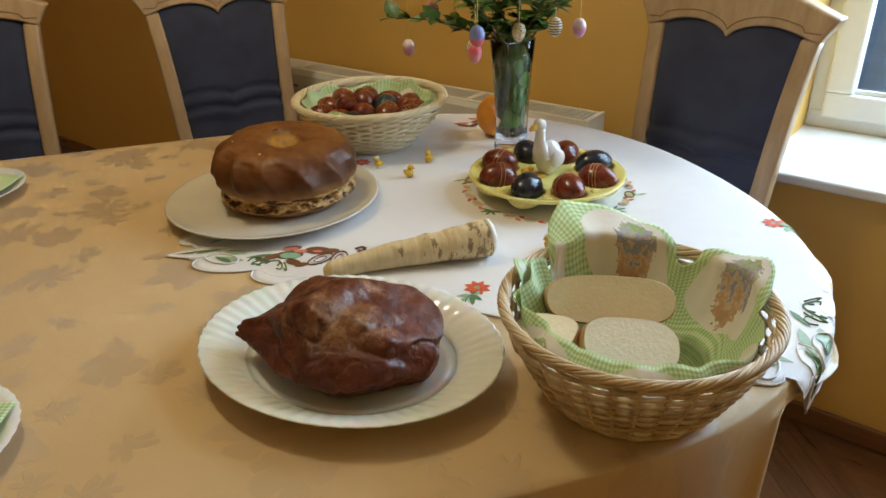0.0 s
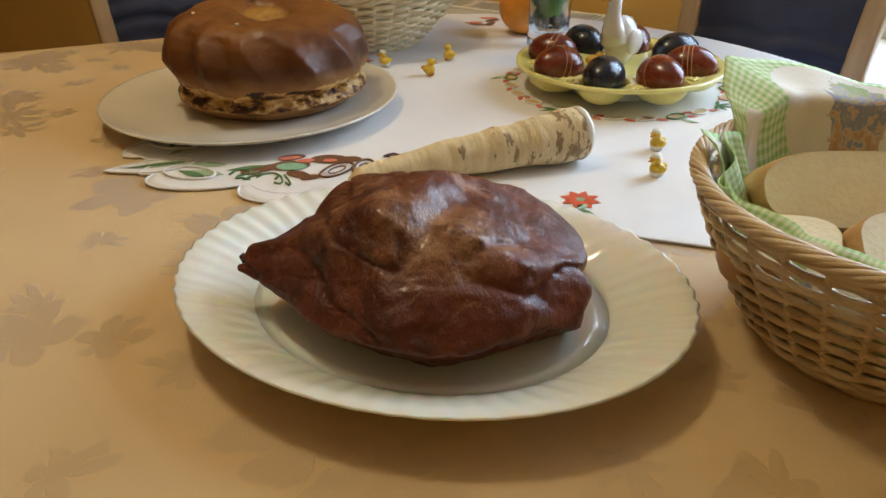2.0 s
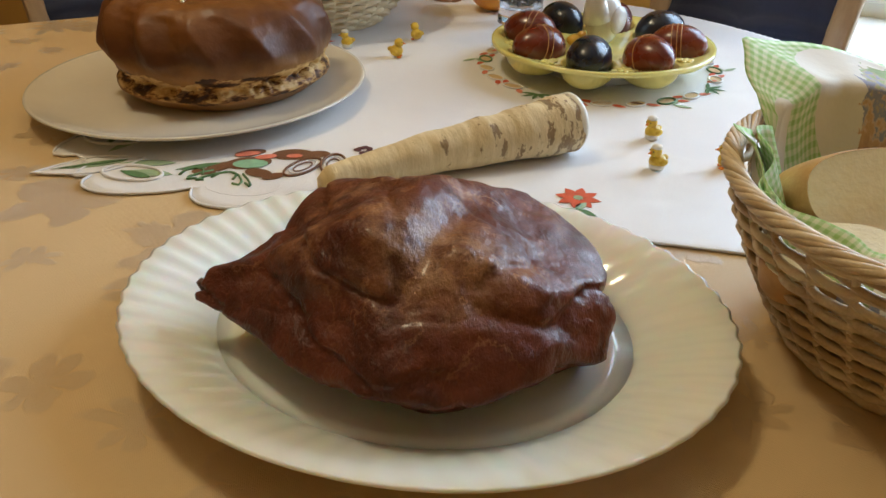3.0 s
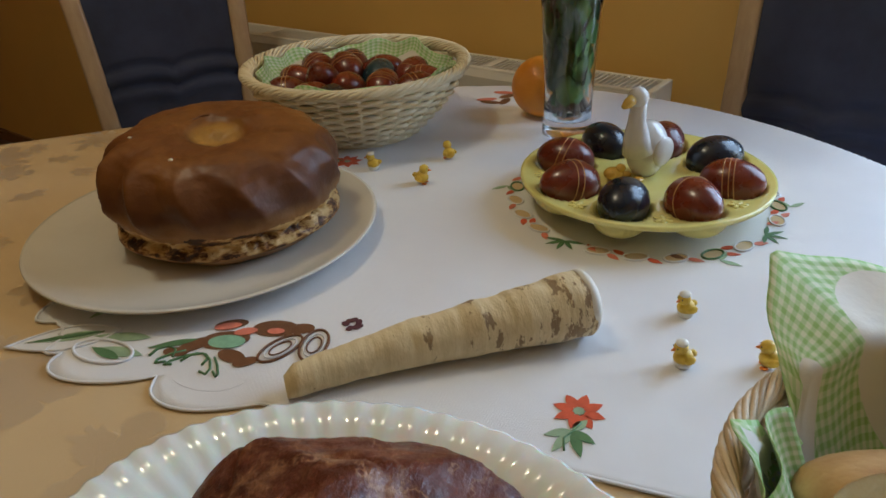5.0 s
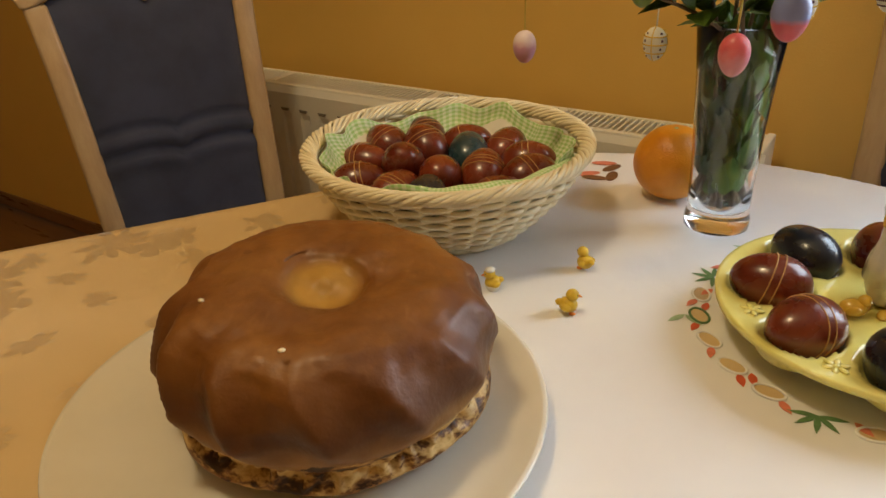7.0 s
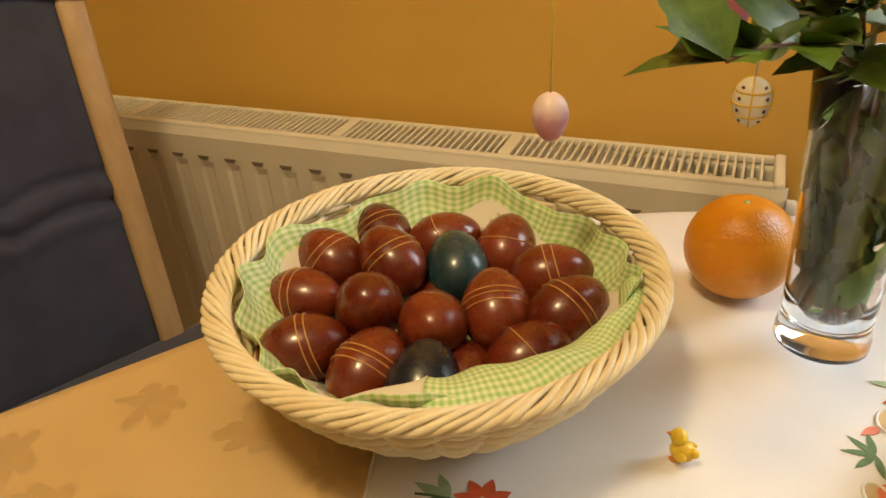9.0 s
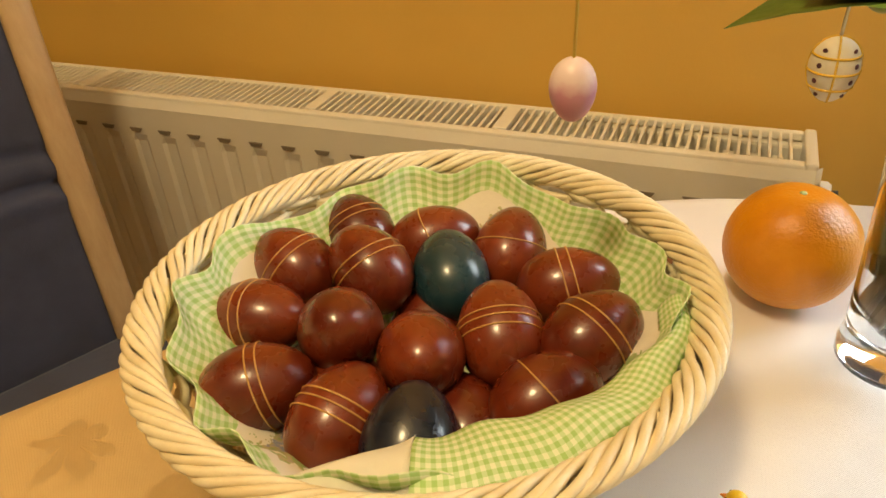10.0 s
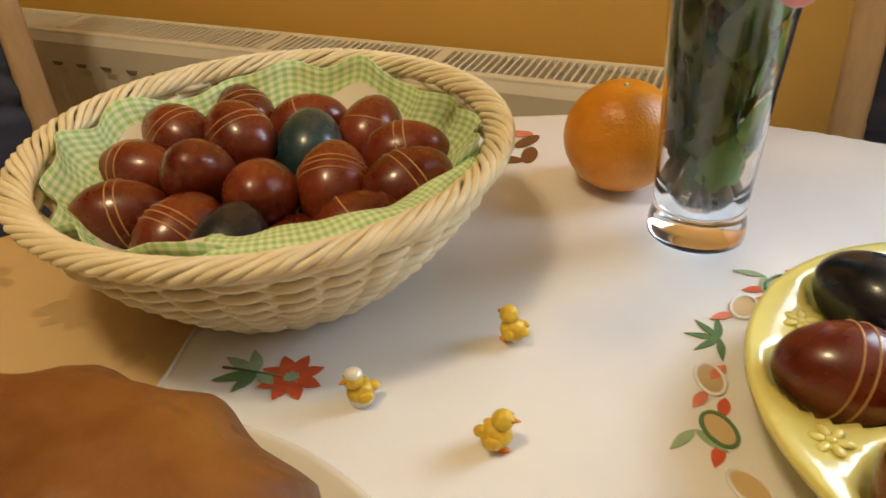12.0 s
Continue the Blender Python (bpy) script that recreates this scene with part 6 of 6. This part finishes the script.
def corner_motif(m, full):
    """Leaves, loops and a plain-shaped figure in the cloth's corner; m takes corner coordinates (along, in) to x, y."""
    def put(pts):
        return [tuple((m @ Vector((a, b, 0))).xy) for a, b in pts]

    # the long white leaf at the very tip, edged with stitches
    tip = leafy(0.078, 0.052, 0.092, 0.017, 214)
    stitched("tip_leaf", put(tip), "linen", 0.0002, "white linen leaf at the cloth's corner")
    stitched_line("tip_leaf_edge", put(tip), "linen", 0.0012, 0.0008, True)
    for w, k, mt in ((0.007, 0.8, "sage_thread"), (0.0028, 0.9, "green_thread")):
        stitched("embroidered_leaf", put(leafy(0.066, 0.045, 0.070 * k, w * 0.8, 214)), mt, 0.0010 if k < 0.85 else 0.0022)
    for a, b, l, w, t, mt in ((0.110, 0.050, 0.050, 0.006, 195, "sage_thread"), (0.120, 0.028, 0.045, 0.006, 185, "sage_thread"), (0.105, 0.018, 0.034, 0.0045, 170, "green_thread"), (0.150, 0.060, 0.04, 0.004, 215, "green_thread"),
                              (0.050, 0.105, 0.050, 0.006, 255, "sage_thread"), (0.028, 0.120, 0.045, 0.006, 262, "sage_thread"), (0.018, 0.105, 0.034, 0.0045, 285, "green_thread")):
        stitched("embroidered_leaf", put(leafy(a, b, l, w, t)), mt)
    for cx, cy, r in ((0.085, 0.022, 0.020), (0.022, 0.085, 0.020)):
        stitched_line("cord_loop", put([(cx + r * 1.4 * math.cos(2 * math.pi * i / 28), cy + r * 0.7 * math.sin(2 * math.pi * i / 28)) for i in range(28)]), "linen", 0.0016, 0.001, True)
    # rounded white lobes of the hem beside the tip
    for i, (a, b, rx, ry) in enumerate(((0.128, 0.030, 0.034, 0.024), (0.185, 0.028, 0.034, 0.022), (0.238, 0.030, 0.030, 0.018))):
        for lobe in (oval(a, b, rx, ry, 0, 28), [(y, x) for x, y in oval(a, b, rx, ry, 0, 28)][::-1]):
            stitched("hem_lobe", put(lobe), "linen", -0.0009 + 0.0002 * i)
    for k in range(6):
        x0 = 0.135 + 0.010 * k
        stitched_line("embroidered_scroll", put([(x0 + 0.010 * math.cos(t * 0.9 + k), 0.034 + 0.011 * math.sin(t * 0.9 + 2 * k)) for t in range(5)]), "green_thread", 0.0011)
    if full:
        # a figure in plain shapes: body, coat, limbs, and two looped ears
        for a, b, rx, ry, t, mt in ((0.172, 0.066, 0.025, 0.015, 25, "brown_thread"), (0.152, 0.053, 0.018, 0.009, 55, "brown_thread"), (0.143, 0.040, 0.013, 0.007, 10, "brown_thread"), (0.190, 0.049, 0.016, 0.009, 170, "brown_thread"),
                                    (0.205, 0.046, 0.012, 0.007, 40, "brown_thread"), (0.203, 0.093, 0.024, 0.014, 15, "brown_thread"), (0.224, 0.099, 0.014, 0.009, 20, "brown_thread"), (0.164, 0.087, 0.017, 0.008, 30, "brown_thread"),
                                    (0.175, 0.064, 0.019, 0.011, 15, "mint_thread"), (0.163, 0.083, 0.014, 0.006, 30, "coral_thread"), (0.182, 0.081, 0.012, 0.006, 30, "coral_thread"), (0.206, 0.089, 0.009, 0.005, 15, "coral_thread")):
            stitched("embroidered_patch", put(oval(a, b, rx * 0.82, ry * 0.82, t)), mt, 0.0008 if mt == "brown_thread" else 0.0014)
        for cx, cy, t in ((0.222, 0.070, 250), (0.246, 0.082, 285)):
            for q, mt in ((1.0, "brown_thread"), (0.72, "linen"), (0.5, "brown_thread")):
                c, s = math.cos(radians(t)), math.sin(radians(t))
                pts = [(q * 0.021 * math.cos(2 * math.pi * i / 26), q * 0.011 * math.sin(2 * math.pi * i / 26)) for i in range(26)]
                stitched_line("embroidered_loop", put([(cx + a * c - b * s, cy + a * s + b * c) for a, b in pts]), mt, 0.0012 if q == 1.0 else 0.0007, 0.001, True)
        for k in range(7):
            stitched("embroidered_petal", put(oval(0.262 + 0.006 * math.cos(k * 2.4), 0.118 + 0.006 * math.sin(k * 2.4), 0.004, 0.003, 40 * k, 10)), "plum_thread")


for _k in range(4):
    _r = CLOTH @ pose(0, 0, 0, 0, 0, 90 * _k) @ pose(-CLOTH_HALF, -CLOTH_HALF, 0)
    corner_motif(_r, _k in (0, 3))


def ring_motif():
    """The wreath of cut-work round the cloth's middle."""
    cx, cy, r = -0.131, 0.260, 0.139
    for k in range(32):
        # coral commas on the plate's side of the wreath
        a = 2 * math.pi * k / 32
        if k % 8 in (0, 1, 3, 5):
            stitched("embroidered_comma", leafy(cx + (r - 0.007) * math.cos(a), cy + (r - 0.007) * math.sin(a), 0.016, 0.0034, math.degrees(a) + 55 + 12 * (k % 3)), ("coral_thread", "red_thread", "coral_thread", "brown_thread")[k % 4])
    for k in range(24):
        a = 2 * math.pi * k / 24 + 0.1
        x, y, t = cx + r * math.cos(a), cy + r * math.sin(a), math.degrees(a) + 90
        if k % 6 == 5:
            for d in (-70, -30, 15, 60, 110):
                stitched("embroidered_leaf", leafy(x, y, 0.020, 0.0024, t + d - 90), "green_thread")
            continue
        stitched("cut_opening", oval(x, y, 0.0115, 0.0070, t + 15), "damask", 0.0002)
        stitched_line("cut_edge", oval(x, y, 0.0120, 0.0075, t + 15), "linen" if k % 4 != 1 else "green_thread", 0.0012, 0.0008, True)
        stitched("embroidered_comma", leafy(x + 0.010 * math.cos(a + 1.4), y + 0.010 * math.sin(a + 1.4), 0.016, 0.0034, t - 25), "red_thread" if k % 2 else "coral_thread")
        if k % 4 == 1:
            for d in (-50, 40):
                stitched("embroidered_leaf", leafy(x + 0.012 * math.cos(a), y + 0.012 * math.sin(a), 0.02, 0.003, t + d), "sage_thread")


ring_motif()
for _x, _y, _m, _t in ((-0.470, 0.512, "coral_thread", 20), (-0.455, 0.500, "brown_thread", 70), (-0.462, 0.460, "brown_thread", 10), (-0.475, 0.470, "coral_thread", 40), (-0.445, 0.475, "brown_thread", 100)):
    stitched("embroidered_patch", oval(_x, _y, 0.016, 0.007, _t), _m, 0.0008)


# ---- side plates with folded napkins ----
def side_plate(x, y, turn):
    m = pose(x, y, TOP + 0.0008, 0, 0, turn)

    def change(a, r, z, k):
        f = 1 + 0.006 * math.cos(a * 40) * smoothstep(0.07, 0.1, r)
        return (r * f * math.cos(a), r * f * math.sin(a), z)

    p = thing("side_plate", "small white scalloped plate with a folded green napkin", "plate", m, "place settings")
    prof = [(1e-5, 0.004), (0.055, 0.004), (0.058, 0.0), (0.062, 0.0), (0.066, 0.005), (0.085, 0.012), (0.100, 0.0195), (0.0995, 0.0212), (0.084, 0.0140), (0.066, 0.0080), (1e-5, 0.0072)]
    part("dish", revolve(prof, 160, change), MAT["porcelain"], p)

    def fold(u, v):
        return (-0.085 + 0.165 * u, (-0.075 + 0.15 * v) * (1 - 0.25 * u), 0.022 + 0.010 * math.sin(u * 3.0) * math.sin(v * 3.1) + 0.002 * math.sin(9 * u + 4 * v))

    napkin_sheet(m, fold, 24, 24, 0.115, 0.105, "green gingham paper napkin folded on a side plate", paper="plain_gingham")


side_plate(-0.947, -0.363, 35)
side_plate(-0.276, -0.675, 40)


# ---- parquet: herringbone blocks where the floor shows ----
def parquet():
    w, l = 0.058, 0.29
    me = mesh("parquet_block", *cuboid(-l / 2 + 0.0006, -w / 2 + 0.0006, -0.007, l / 2 - 0.0006, w / 2 - 0.0006, 0), smooth=False)
    me.materials.append(MAT["parquet"])
    me2 = me.copy()
    base = pose(0.45, 0.3, 0, 0, 0, 45)
    for i in range(-16, 17):
        for j in range(-3, 4):
            x0, y0 = i * w + j * (l), i * w - j * l
            for dx, dy, t in ((l / 2, w / 2, 0), (w / 2, w + l / 2, 90)):
                p = base @ Vector((x0 + dx - (0), y0 + dy, 0))
                if -0.05 < p.x < 1.35 and -0.35 < p.y < WALL - 0.06:
                    part("parquet_block", me, None, floor, m=base @ pose(x0 + dx, y0 + dy, 0, 0, 0, t))


parquet()
